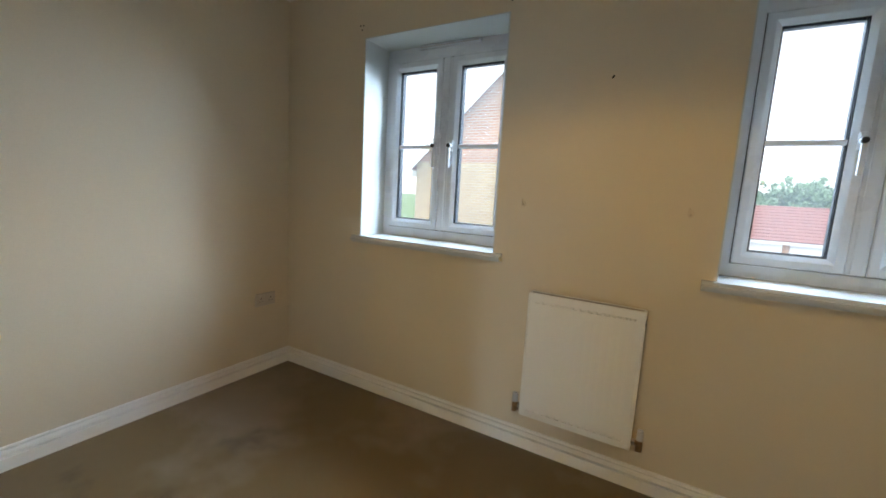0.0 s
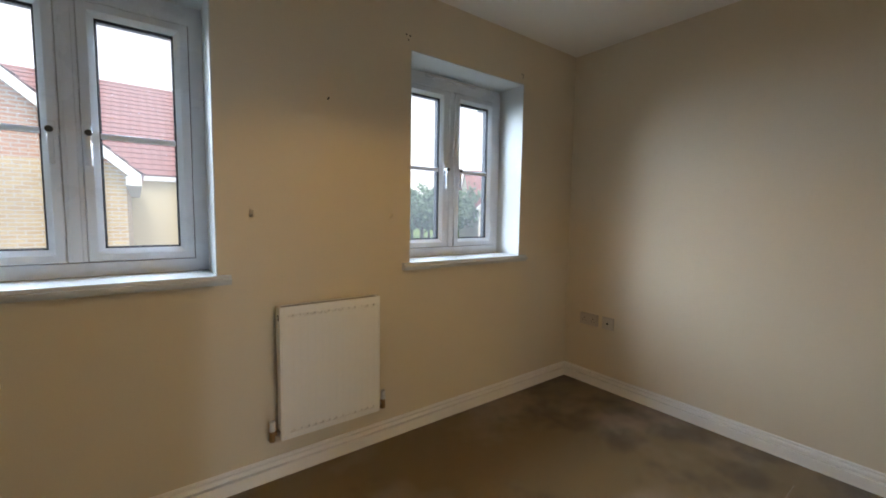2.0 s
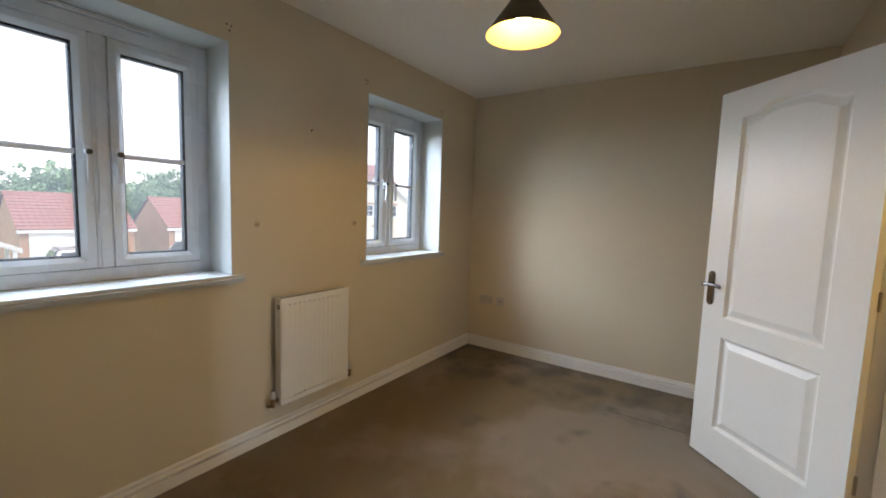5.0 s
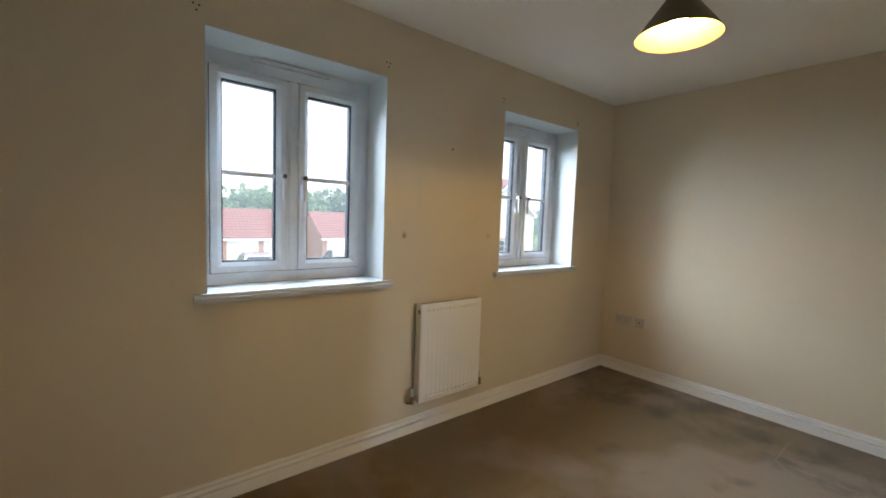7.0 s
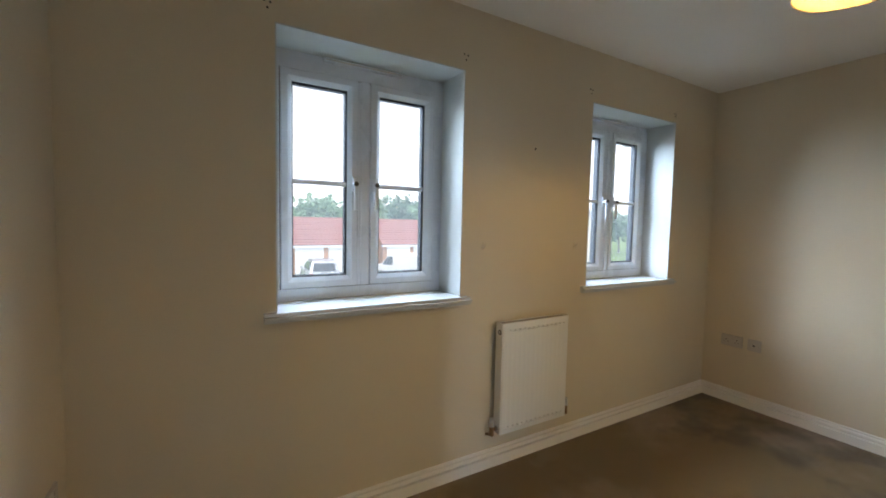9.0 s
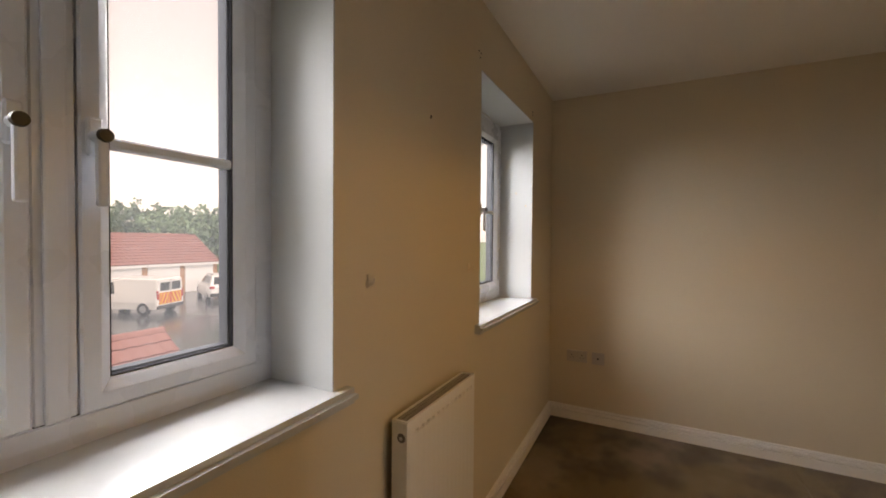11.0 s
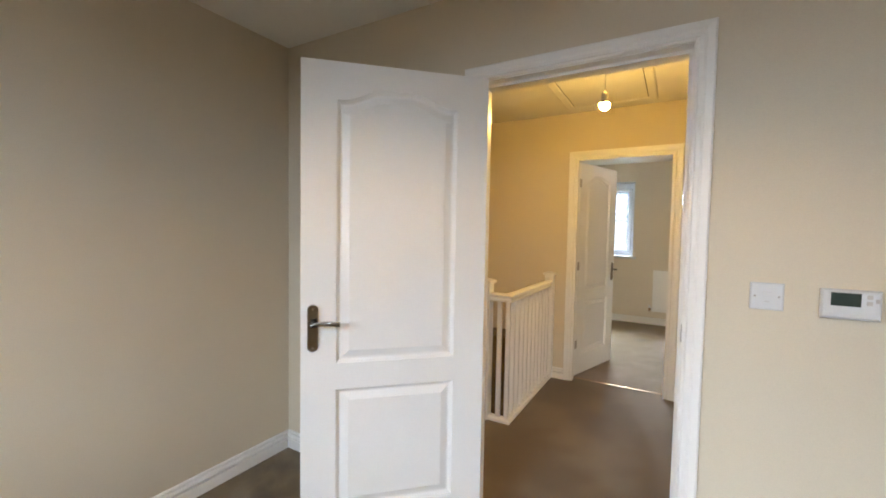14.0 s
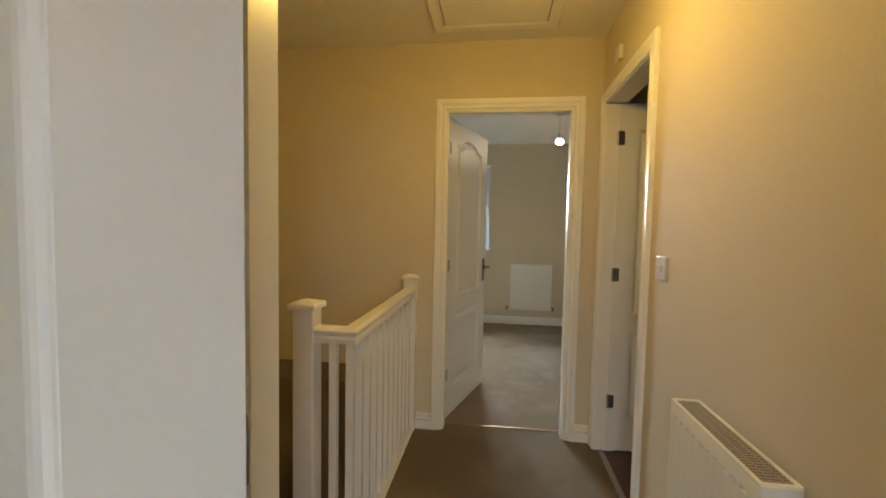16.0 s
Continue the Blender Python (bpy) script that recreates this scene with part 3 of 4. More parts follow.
def stops(w, x0, x1, zt, y0, y1):
    bm = bmesh.new()
    loops = [[(x0 + d, y, 0.0), (x0 + d, y, zt - d), (x1 - d, y, zt - d), (x1 - d, y, 0.0)] for d, y in ((0, y0), (0.012, y0), (0.012, y1), (0, y1))]
    bridge(bm, loops, False)
    part("door_stop", bm, M_GLOSS, w)


fr1 = lining("trim_door_1", DOOR_W, DOOR_E, DOOR_H, YS, HN)
stops(fr1, DOOR_W, DOOR_E, DOOR_H, HN, YS - 0.044)
part("strike_plate", box(DOOR_W - 0.001, DOOR_W + 0.002, YS - 0.034, YS + 0.003, 0.965, 1.025, 0.001), M_STEEL, fr1, "steel strike plate")
fr2 = lining("trim_door_2", FD_W, FD_E, DOOR_H, HS, FN)
stops(fr2, FD_W, FD_E, DOOR_H, FN + 0.044, HS)
part("threshold_bar", box(FD_W, FD_E, FN + 0.016, FN + 0.032, 0.0, 0.004, 0.0015), M_BRASS, fr2, "metal carpet bar")
fr3 = lining("trim_door_3", SD_S, SD_N, DOOR_H, 0.0, -0.10)
fr3.matrix_basis = Matrix(((0, 1, 0, HW), (1, 0, 0, 0), (0, 0, 1, 0), (0, 0, 0, 1)))
part("threshold_bar", box(SD_S, SD_N, -0.050, -0.020, 0.0, 0.006, 0.002), M_STEEL, fr3, "metal floor bar")


# ---- radiators ----
def radiator(m, w, h, label, deep=0.0):
    """A single-panel convector: local x along the wall, front at y = 0 facing -y, wall at y = 0.078 + deep, z from 0."""
    r = thing("radiator", m, label, "radiator")
    bm = bmesh.new()
    n = max(int((w - 0.05) / 0.0333), 3)
    x_in0 = (w - n * 0.0333) / 2
    xs = [(0.0, 0), (0.010, 0)]
    for k in range(n):
        x = x_in0 + k * 0.0333
        xs += [(x + 0.004, 0), (x + 0.010, 1), (x + 0.0233, 1), (x + 0.0293, 0)]
    xs += [(w - 0.010, 0), (w, 0)]
    zs = [(0.0, 0), (0.030, 0), (0.031, 12.0), (0.041, 12.0), (0.043, 1), (h - 0.043, 1), (h - 0.041, 12.0), (h - 0.031, 12.0), (h - 0.030, 0), (h, 0)]
    grid = [[bm.verts.new((x, 0.0006 * fx * fz + (0.004 if (i in (0, len(xs) - 1) or j in (0, len(zs) - 1)) else 0), z)) for i, (x, fx) in enumerate(xs)] for j, (z, fz) in enumerate(zs)]
    for j in range(len(zs) - 1):
        for i in range(len(xs) - 1):
            bm.faces.new((grid[j][i], grid[j][i + 1], grid[j + 1][i + 1], grid[j + 1][i]))
    part("front_panel", bm, M_RAD, r)
    for x0, x1 in ((-0.002, 0.004), (w - 0.004, w + 0.002)):
        side = part("side_cover", box(x0, x1, 0.003, 0.058 + deep, 0.004, h + 0.001, 0.002), M_RAD, r)
        xm = x0 - 0.002 if x0 < 0 else x1 + 0.002
        part("blanking_plug", tube((xm, 0.024, h - 0.045), ((x0 + x1) / 2, 0.024, h - 0.045), 0.013, 0.016, 12), M_GRILLE, side, "dark steel blanking plug")
        part("vent_screw", tube((xm - 0.002 if x0 < 0 else xm + 0.002, 0.024, h - 0.045), ((x0 + x1) / 2, 0.024, h - 0.045), 0.005, 0.006, 8), M_PLAST, side)
    part("back_panel", box(0.004, w - 0.004, 0.010, 0.016, 0.004, h - 0.006), M_RAD, r)
    fins = bmesh.new()
    k = 0.012
    while k < w - 0.012:
        box(k, k + 0.0012, 0.016, 0.054 + deep, 0.06, h - 0.02, bm=fins)
        k += 0.0125
    part("convector", fins, M_GRILLE, r, "dark convector fins")
    g = part("top_grille", ring_frame(0, w, 0, 0.056 + deep, [(0, 0), (0.009, 0), (0.009, 0.005), (0, 0.005)]), M_RAD, r)
    g.matrix_basis = Matrix(((1, 0, 0, 0), (0, 0, 1, 0.003), (0, 1, 0, h - 0.002), (0, 0, 0, 1)))
    slats = bmesh.new()
    k = 0.014
    while k < w - 0.014:
        box(k, k + 0.005, 0.010, 0.054 + deep, h - 0.002, h + 0.0015, bm=slats)
        k += 0.0105
    for yy in (0.025 + deep * 0.3, 0.040 + deep * 0.7):
        box(0.009, w - 0.009, yy, yy + 0.003, h - 0.0025, h + 0.002, bm=slats)
    part("grille", slats, M_GRILLE_BAR, r, "dark slotted grille")
    for s, x0 in ((-1, 0.0), (1, w)):
        xv = x0 + s * 0.034
        v = part("valve", tube((x0, 0.030, 0.032), (xv, 0.030, 0.032), 0.010, 0.011, 12), M_BRASS, r, "tarnished brass lockshield valve")
        part("nut", tube((x0 + s * 0.004, 0.030, 0.032), (x0 + s * 0.016, 0.030, 0.032), 0.016, 0.016, 6), M_STEEL, v)
        part("body", tube((xv, 0.030, -0.002), (xv, 0.030, 0.050), 0.013, 0.012, 12), M_BRASS, v)
        part("cap", tube((xv, 0.030, 0.048), (xv, 0.030, 0.092), 0.014, 0.012, 14), M_PLAST, v, "white plastic valve cap")
        part("pipe", tube((xv, 0.030, 0.004), (xv, 0.078 + deep, -0.016), 0.0075, 0.0075, 10), M_BRASS, v, "bare copper pipe")
    for xb in (0.10, w - 0.10):
        part("bracket", box(xb - 0.015, xb + 0.015, 0.054 + deep, 0.078 + deep, 0.03, h - 0.05, 0.001), M_RAD, r)
    return r


radiator(pose(-0.357, YN - 0.078, 0.205), 0.490, 0.604, "white panel radiator with copper pipe tails below")
radiator(pose(HW + 0.098, -1.435, 0.205, 0, 0, 90), 0.390, 0.604, "white double panel radiator on the landing wall", 0.020)
radiator(pose(0.040, FS + 0.078, 0.205, 0, 0, 180), 0.54, 0.604, "white panel radiator in the far bedroom")


# ---- plates and controls ----
def wall_plate(m, w, h, name, label, category, mat, group=""):
    """A moulded plate: local x along the wall, back at y = 0, facing -y, centred."""
    p = thing(name, m, label, category, group)
    bm = bmesh.new()
    a, b = w / 2, h / 2
    bridge(bm, [[(-a + d, y, -b + d), (a - d, y, -b + d), (a - d, y, b - d), (-a + d, y, b - d)] for d, y in ((0, 0), (0, -0.006), (0.0025, -0.0092), (0.006, -0.0100))], True, (True, True))
    part("plate", bm, mat, p)
    for s in (-1, 1):
        part("screw", tube((s * min(0.060, a - 0.013), -0.0098, 0), (s * min(0.060, a - 0.013), -0.0108, 0), 0.0035, 0.003, 10), M_STEEL, p)
    return p


def socket_face(p, x, mat, rocker=True):
    part("earth_slot", box(x - 0.004, x + 0.004, -0.0106, -0.0098, 0.004, 0.013), M_GRILLE, p)
    for s in (-1, 1):
        part("pin_slot", box(x + s * 0.011 - 0.004, x + s * 0.011 + 0.004, -0.0106, -0.0098, -0.013, -0.008), M_GRILLE, p)
    if rocker:
        part("rocker", box(x - 0.006, x + 0.006, -0.0135, -0.0095, 0.020, 0.034, 0.001), mat, p)


east = wall_plate(pose(XE, 1.695, 0.479, 0, 0, -90), 0.146, 0.086, "socket", "double plug socket, greyish plastic, above the skirting", "socket", M_PLAST_WARM, "bedroom sockets")
west = wall_plate(pose(XW, 1.712, 0.484, 0, 0, 90), 0.146, 0.086, "socket", "double plug socket, greyish plastic, above the skirting", "socket", M_PLAST_WARM, "bedroom sockets")
for p in (east, west):
    for x in (-0.036, 0.036):
        socket_face(p, x, M_PLAST_WARM)
aerial = wall_plate(pose(XE, 1.546, 0.478, 0, 0, -90), 0.086, 0.086, "aerial_socket", "single square aerial outlet plate beside the double socket", "socket", M_PLAST_WARM)
part("outlet", tube((0, -0.009, 0), (0, -0.014, 0), 0.008, 0.007, 14), M_DARK, aerial, "dark round aerial outlet")
part("recess", box(-0.018, 0.018, -0.0112, -0.0098, -0.018, 0.018, 0.0005), M_PLAST_WARM, aerial)
spur = wall_plate(pose(-0.487, YS, 1.151, 0, 0, 180), 0.087, 0.087, "wall_plate", "white square blank connection plate with two screws", "wall plate", M_PLAST)
part("boss", box(-0.012, 0.012, -0.0112, -0.0098, -0.004, 0.014, 0.0005), M_PLAST, spur)
part("slot", box(-0.006, 0.006, -0.0104, -0.0098, -0.017, -0.015), M_PLAST_WARM, spur)
sw = wall_plate(pose(HW, -1.775, 1.152, 0, 0, 90), 0.086, 0.086, "light_switch", "white square light switch on the landing wall", "light switch", M_PLAST)
part("rocker", box(-0.013, 0.013, -0.0145, -0.0095, -0.013, 0.013, 0.002), M_PLAST, sw)

thermo = thing("thermostat", pose(-0.680, YS, 1.146, 0, 0, 180), "white programmable room thermostat with a dark display", "thermostat")
bm = bmesh.new()
bridge(bm, [[(-0.066 + d, y, -0.044 + d * 0.8 + q), (0.066 - d, y, -0.044 + d * 0.8 + q), (0.066 - d, y, 0.044 - d * 0.8), (-0.066 + d, y, 0.044 - d * 0.8)] for d, y, q in ((0.003, 0, 0.004), (0.0, -0.006, 0), (0.0, -0.020, 0), (0.005, -0.027, 0.003), (0.014, -0.029, 0.008))], True, (True, True))
part("case", bm, M_PLAST, thermo)
part("display", box(-0.046, 0.020, -0.0305, -0.0285, -0.004, 0.035, 0.0006), M_LCD, thermo, "dark green-grey display")
for k in range(2):
    part("button", box(0.032, 0.044, -0.031, -0.028, 0.002 + k * 0.018, 0.014 + k * 0.018, 0.001), M_PLAST_WARM, thermo)
part("button", box(0.050, 0.059, -0.030, -0.026, 0.010, 0.022, 0.001), M_PLAST_WARM, thermo)

box_dev = thing("wall_sensor", pose(HW, -2.404, 2.172, 0, 0, 90), "small white sensor box above the side door", "sensor")
part("case", box(-0.035, 0.035, -0.022, 0, -0.035, 0.035, 0.004), M_PLAST, box_dev)


# ---- lamps ----
def pendant(name, x, y, z_bulb, r, mat, label, glass_r=None):
    p = thing(name, pose(x, y, CEIL), label, "ceiling lamp")
    part("ceiling_rose", lathe([(0.001, 0), (0.048, 0), (0.048, -0.008), (0.040, -0.020), (0.014, -0.026), (0.001, -0.026)]), M_PLAST, p, smooth=False)
    top = z_bulb - CEIL + r + 0.055
    part("flex", tube((0, 0, -0.024), (0, 0, top), 0.003, seg=8), M_PLAST, p, "thin white flex")
    part("lamp_holder", lathe([(0.001, top + 0.004), (0.008, top), (0.015, top - 0.012), (0.019, top - 0.020), (0.019, top - 0.052), (0.001, top - 0.052)]), M_PLAST, p)
    zb = z_bulb - CEIL
    prof = [(0.0005, zb - r)] + [(r * math.sin(math.pi * k / 12), zb - r * math.cos(math.pi * k / 12)) for k in range(1, 8)]
    part("bulb", lathe(prof), mat, p, "lit bulb", smooth=True)
    ra, za = prof[-1]
    part("bulb_base", lathe([(ra, za), (r * 0.72, zb + r * 0.66), (0.014, zb + r * 1.05), (0.012, zb + r + 0.02)]), M_PLAST, p, "white plastic bulb base")
    return p


LAMP_X, LAMP_Y = -0.005, 0.640
lamp = pendant("pendant_lamp", LAMP_X, LAMP_Y, 2.138, 0.030, M_BULB_ROOM, "dark olive conical pendant shade with lit bulb")
zr = 2.072 - CEIL
part("shade", lathe([(0.038, zr + 0.160), (0.155, zr), (0.1565, zr - 0.001), (0.0395, zr + 0.161), (0.038, zr + 0.160)], 40), M_SHADE, lamp, smooth=False)
part("shade_lining", lathe([(0.0365, zr + 0.1595), (0.1530, zr + 0.0005)], 40), M_SHADE_IN, lamp, "cream inner lining")
for k in range(3):
    a = 2 * math.pi * k / 3
    ring = tube((0.018 * math.cos(a), 0.018 * math.sin(a), zr + 0.118), (0.060 * math.cos(a), 0.060 * math.sin(a), zr + 0.122), 0.0015, seg=6)
    part("shade_support", ring, M_STEEL, lamp)
pendant("bare_bulb_pendant", 0.172, -1.600, 2.110, 0.031, M_BULB_HALL, "bare lit bulb hanging on a white flex over the landing")
pendant("bare_bulb_pendant", -0.346, -4.30, 2.14, 0.036, M_BULB_FAR, "bare lit bulb hanging in the far bedroom")

# ---- loft hatch ----
hatch = thing("loft_hatch", pose(0.272, -2.185, CEIL), "white closed loft hatch with moulded frame", "hatch")
g = part("hatch_frame", ring_frame(-0.342, 0.342, -0.385, 0.385, [(0, 0), (0, 0.010), (0.010, 0.018), (0.050, 0.014), (0.062, 0.008), (0.062, 0)]), M_CEIL, hatch)
g.matrix_basis = Matrix(((1, 0, 0, 0), (0, 0, 1, 0), (0, -1, 0, 0), (0, 0, 0, 1)))
gap = part("hatch_gap", ring_frame(-0.281, 0.281, -0.324, 0.324, [(0, 0), (0.009, 0), (0.009, 0.006), (0, 0.006)]), M_GRILLE, hatch, "dark gap round the hatch panel")
gap.matrix_basis = g.matrix_basis
part("hatch_panel", box(-0.274, 0.274, -0.317, 0.317, -0.010, 0.004, 0.002), M_CEIL, hatch)

# ---- balustrade and stairs ----
BX, BY = WELL_W, WELL_N + 0.015
bal = thing("balustrade", pose(0, 0, 0), "white painted banister with square balusters and newel", "balustrade")


def newel(x, y, hgt, w=0.078, z0=0.0, half=False):
    a = w / 2
    nw = part("newel_post", box(x - a, x + a, y - (0.03 if half else a), y + a, z0, hgt, 0.003), M_GLOSS, bal)
    part("cap", box(x - a - 0.014, x + a + 0.014, y - (0.03 if half else a + 0.014), y + a + 0.014, hgt, hgt + 0.022, 0.004), M_GLOSS, nw)
    c = bmesh.new()
    b = a + 0.010
    bridge(c, [[(x - b, y - (0.03 if half else b), hgt + 0.022), (x + b, y - (0.03 if half else b), hgt + 0.022), (x + b, y + b, hgt + 0.022), (x - b, y + b, hgt + 0.022)], [(x - b * 0.2, y - b * 0.2, hgt + 0.034), (x + b * 0.2, y - b * 0.2, hgt + 0.034), (x + b * 0.2, y + b * 0.2, hgt + 0.034), (x - b * 0.2, y + b * 0.2, hgt + 0.034)]], True, (True, True))
    part("cap_top", c, M_GLOSS, nw)


NX = 0.930
newel(NX, BY, 0.975, z0=-0.30)
newel(BX, HS + 0.030, 0.955, half=True)
RAIL = [(-0.030, 0.855), (0.030, 0.855), (0.030, 0.872), (0.024, 0.878), (0.024, 0.886), (0.034, 0.892), (0.034, 0.902), (0.020, 0.910), (-0.020, 0.910), (-0.034, 0.902), (-0.034, 0.892), (-0.024, 0.886), (-0.024, 0.878), (-0.030, 0.872)]
part("handrail", sweep([(NX - 0.039, BY), (BX, BY), (BX, HS + 0.060)], RAIL), M_GLOSS, bal)
part("base_rail", sweep([(NX - 0.039, BY), (BX, BY), (BX, HS)], [(-0.032, -0.20), (0.032, -0.20), (0.032, 0.018), (0.020, 0.030), (-0.020, 0.030), (-0.032, 0.018)]), M_GLOSS, bal)
b0 = part("baluster", box(-0.0145, 0.0145, -0.0145, 0.0145, 0.028, 0.860, 0.002), M_GLOSS, bal)
b0.location = (BX + 0.002, BY - 0.002, 0)
spots = [((BX + NX - 0.039) / 2, BY)]
yy = BY - 0.097
while yy > HS + 0.10:
    spots.append((BX, yy))
    yy -= 0.097
for x, y in spots:
    o = new("baluster", b0.data)
    o.parent, o.location = bal, (x, y, 0)

stair = thing("staircase", pose(0, 0, 0), "carpeted stairs going down from the landing", "stairs", kind="structure")
for k in range(5):
    part("step", box(NX, XE, WELL_N - 0.22 * (k + 1), WELL_N - 0.22 * k + 0.015, -0.19 * (k + 1) - 0.20, -0.19 * (k + 1), 0.006), M_CARPET_HALL, stair)
bulk = bmesh.new()
bridge(bulk, [[(x, HS, 0.385), (x, HS + 0.30, 0.385), (x, HS + 0.55, -0.10), (x, HS + 0.55, -0.8), (x, HS, -0.8)] for x in (BX + 0.03, XE)], True, (True, True))
tagged(part("stair_bulkhead", bulk, M_CARPET_HALL), "brown carpet-covered bulkhead over the stairs", "bulkhead", kind="structure")

# ---- marks on the walls ----
holes_grp = "drill holes above the windows"


def fixing(x, z, pat):
    """Drill holes left by a curtain bracket, as shallow dark plugs."""
    f = thing("screw_holes", pose(x, YN, z), "dark drilled screw holes in the painted wall", "screw holes", holes_grp)
    for dx, dz in pat:
        part("hole", tube((dx, 0.002, dz), (dx, -0.0012, dz), 0.0052, 0.0042, 10), M_HOLE, f)


TRI = [(-0.012, 0.012), (0.010, 0.010), (0.0, -0.012)]
fixing(-1.487, 2.158, TRI)
fixing(-0.577, 2.160, TRI)
fixing(0.338, 2.158, TRI)
fixing(1.228, 2.150, [(-0.012, 0.010), (0.006, 0.008), (0.0, -0.010)])
fixing(-0.103, 1.762, [(0, 0), (0.004, 0.006)])


def hook(x, z):
    """A plastic hold-back stub stuck to the wall."""
    h = thing("curtain_hook", pose(x, YN, z), "small cream plastic curtain hook on the wall", "hook", "curtain hooks")
    part("pad", tube((0, 0, 0), (0, -0.004, 0), 0.013, 0.012, 14), M_FILL, h)
    part("prong", tube((0, -0.003, -0.004), (0, -0.020, 0.003), 0.005, 0.004, 10), M_FILL, h)
    part("shank", tube((-0.004, -0.004, -0.008), (-0.006, -0.003, 0.026), 0.005, 0.003, 10), M_FILL, h)
    part("tip", tube((0, -0.018, 0.000), (0, -0.022, 0.018), 0.004, 0.003, 10), M_FILL, h)


for hx in (-0.445, 0.240):
    hook(hx, 1.217)

patch = bmesh.new()
bridge(patch, [[(1.19 + d, -0.07 + d, z), (1.69 - d, -0.07 + d, z), (1.69 - d, 0.440 - d, z), (1.19 + d, 0.440 - d, z)] for d, z in ((0, 0.0), (0.003, 0.0015), (0.009, 0.0022))], True, (False, True))
patch = tagged(part("carpet_patch", patch, M_CARPET), "square of taupe carpet let into the worn floor", "carpet patch", kind="structure")
for x0, x1, y0, y1 in ((1.186, 1.192, -0.07, 0.442), (1.192, 1.55, 0.438, 0.443), (1.192, 1.40, -0.075, -0.070)):
    part("frayed_edge", box(x0, x1, y0, y1, 0.0005, 0.0035, 0.001), M_FRAY, patch, "pale frayed carpet edge")

for py_, pz_ in ((1.942, 1.564), (2.007, 1.648)):
    pl = thing("wall_plug", pose(W2[1] - 0.004, py_, pz_), "pale filled screw plug in the window reveal", "wall plug", "plugs in the reveal")
    part("plug", tube((0.001, 0, 0), (-0.0015, 0, 0), 0.0065, 0.005, 12), M_FILL, pl)
gl = thing("outside_sensor", pose(1.155, 2.235, 2.0), "small grey box bracketed under the lintel outside", "sensor")
part("case", box(-0.036, 0.036, -0.026, 0.026, -0.030, 0.028, 0.008, seg=2), M_STEEL, gl)
part("bracket", box(0.030, 0.130, -0.034, -0.022, -0.010, 0.010, 0.002), M_STEEL, gl)


# ---- outside: materials ----
def brick_material(name, c1, c2, mortar):
    m = bpy.data.materials.new(name)
    m.use_nodes = True
    n, l = m.node_tree.nodes, m.node_tree.links
    b = n["Principled BSDF"]
    b.inputs["Roughness"].default_value = 0.9
    co = n.new("ShaderNodeTexCoord")
    sep, com = n.new("ShaderNodeSeparateXYZ"), n.new("ShaderNodeCombineXYZ")
    l.new(co.outputs["Object"], sep.inputs[0])
    add = n.new("ShaderNodeMath")
    l.new(sep.outputs["X"], add.inputs[0])
    l.new(sep.outputs["Y"], add.inputs[1])
    l.new(add.outputs[0], com.inputs["X"])
    l.new(sep.outputs["Z"], com.inputs["Y"])
    t = n.new("ShaderNodeTexBrick")
    t.inputs["Scale"].default_value = 1.0
    t.inputs["Brick Width"].default_value, t.inputs["Row Height"].default_value, t.inputs["Mortar Size"].default_value = 0.225, 0.075, 0.010
    t.inputs["Color1"].default_value, t.inputs["Color2"].default_value, t.inputs["Mortar"].default_value = (*c1, 1), (*c2, 1), (*mortar, 1)
    l.new(com.outputs[0], t.inputs["Vector"])
    nz = n.new("ShaderNodeTexNoise")
    nz.inputs["Scale"].default_value, nz.inputs["Detail"].default_value = 1.2, 5
    l.new(co.outputs["Object"], nz.inputs["Vector"])
    r = n.new("ShaderNodeMapRange")
    r.inputs["To Min"].default_value, r.inputs["To Max"].default_value = 0.75, 1.25
    l.new(nz.outputs["Fac"], r.inputs["Value"])
    vm = n.new("ShaderNodeVectorMath")
    vm.operation = "SCALE"
    l.new(t.outputs["Color"], vm.inputs[0])
    l.new(r.outputs[0], vm.inputs["Scale"])
    l.new(vm.outputs[0], b.inputs["Base Color"])
    bp = n.new("ShaderNodeBump")
    bp.inputs["Strength"].default_value, bp.inputs["Distance"].default_value = 0.5, 0.008
    l.new(t.outputs["Fac"], bp.inputs["Height"])
    bp.invert = True
    l.new(bp.outputs[0], b.inputs["Normal"])
    return m


M_BUFF = brick_material("buff_brick", (0.46, 0.33, 0.17), (0.40, 0.26, 0.13), (0.42, 0.38, 0.31))
M_REDB = brick_material("red_brick", (0.36, 0.16, 0.09), (0.42, 0.21, 0.12), (0.40, 0.34, 0.28))
M_ORANGE = brick_material("orange_brick", (0.52, 0.26, 0.13), (0.45, 0.21, 0.11), (0.38, 0.32, 0.25))
M_RENDER = material("cream_render", (0.56, 0.48, 0.31), 0.9, bump=0.2, grain=60, vary=0.06, blotch=0.6)
M_TILE = material("red_concrete_tile", (0.30, 0.135, 0.118), 0.75, bump=0.2, grain=40, vary=0.18, blotch=1.2)
M_RENDER_PALE = material("pale_render", (0.64, 0.60, 0.51), 0.9, bump=0.2, grain=60, vary=0.05, blotch=0.6)
M_SLATE = material("grey_roof_tile", (0.26, 0.28, 0.30), 0.7, vary=0.15, blotch=1.0, grain=30)
M_FASCIA = material("white_fascia_board", (0.78, 0.79, 0.80), 0.4, vary=0.03)
M_GARDOOR = material("white_garage_door", (0.78, 0.79, 0.80), 0.45, vary=0.03)
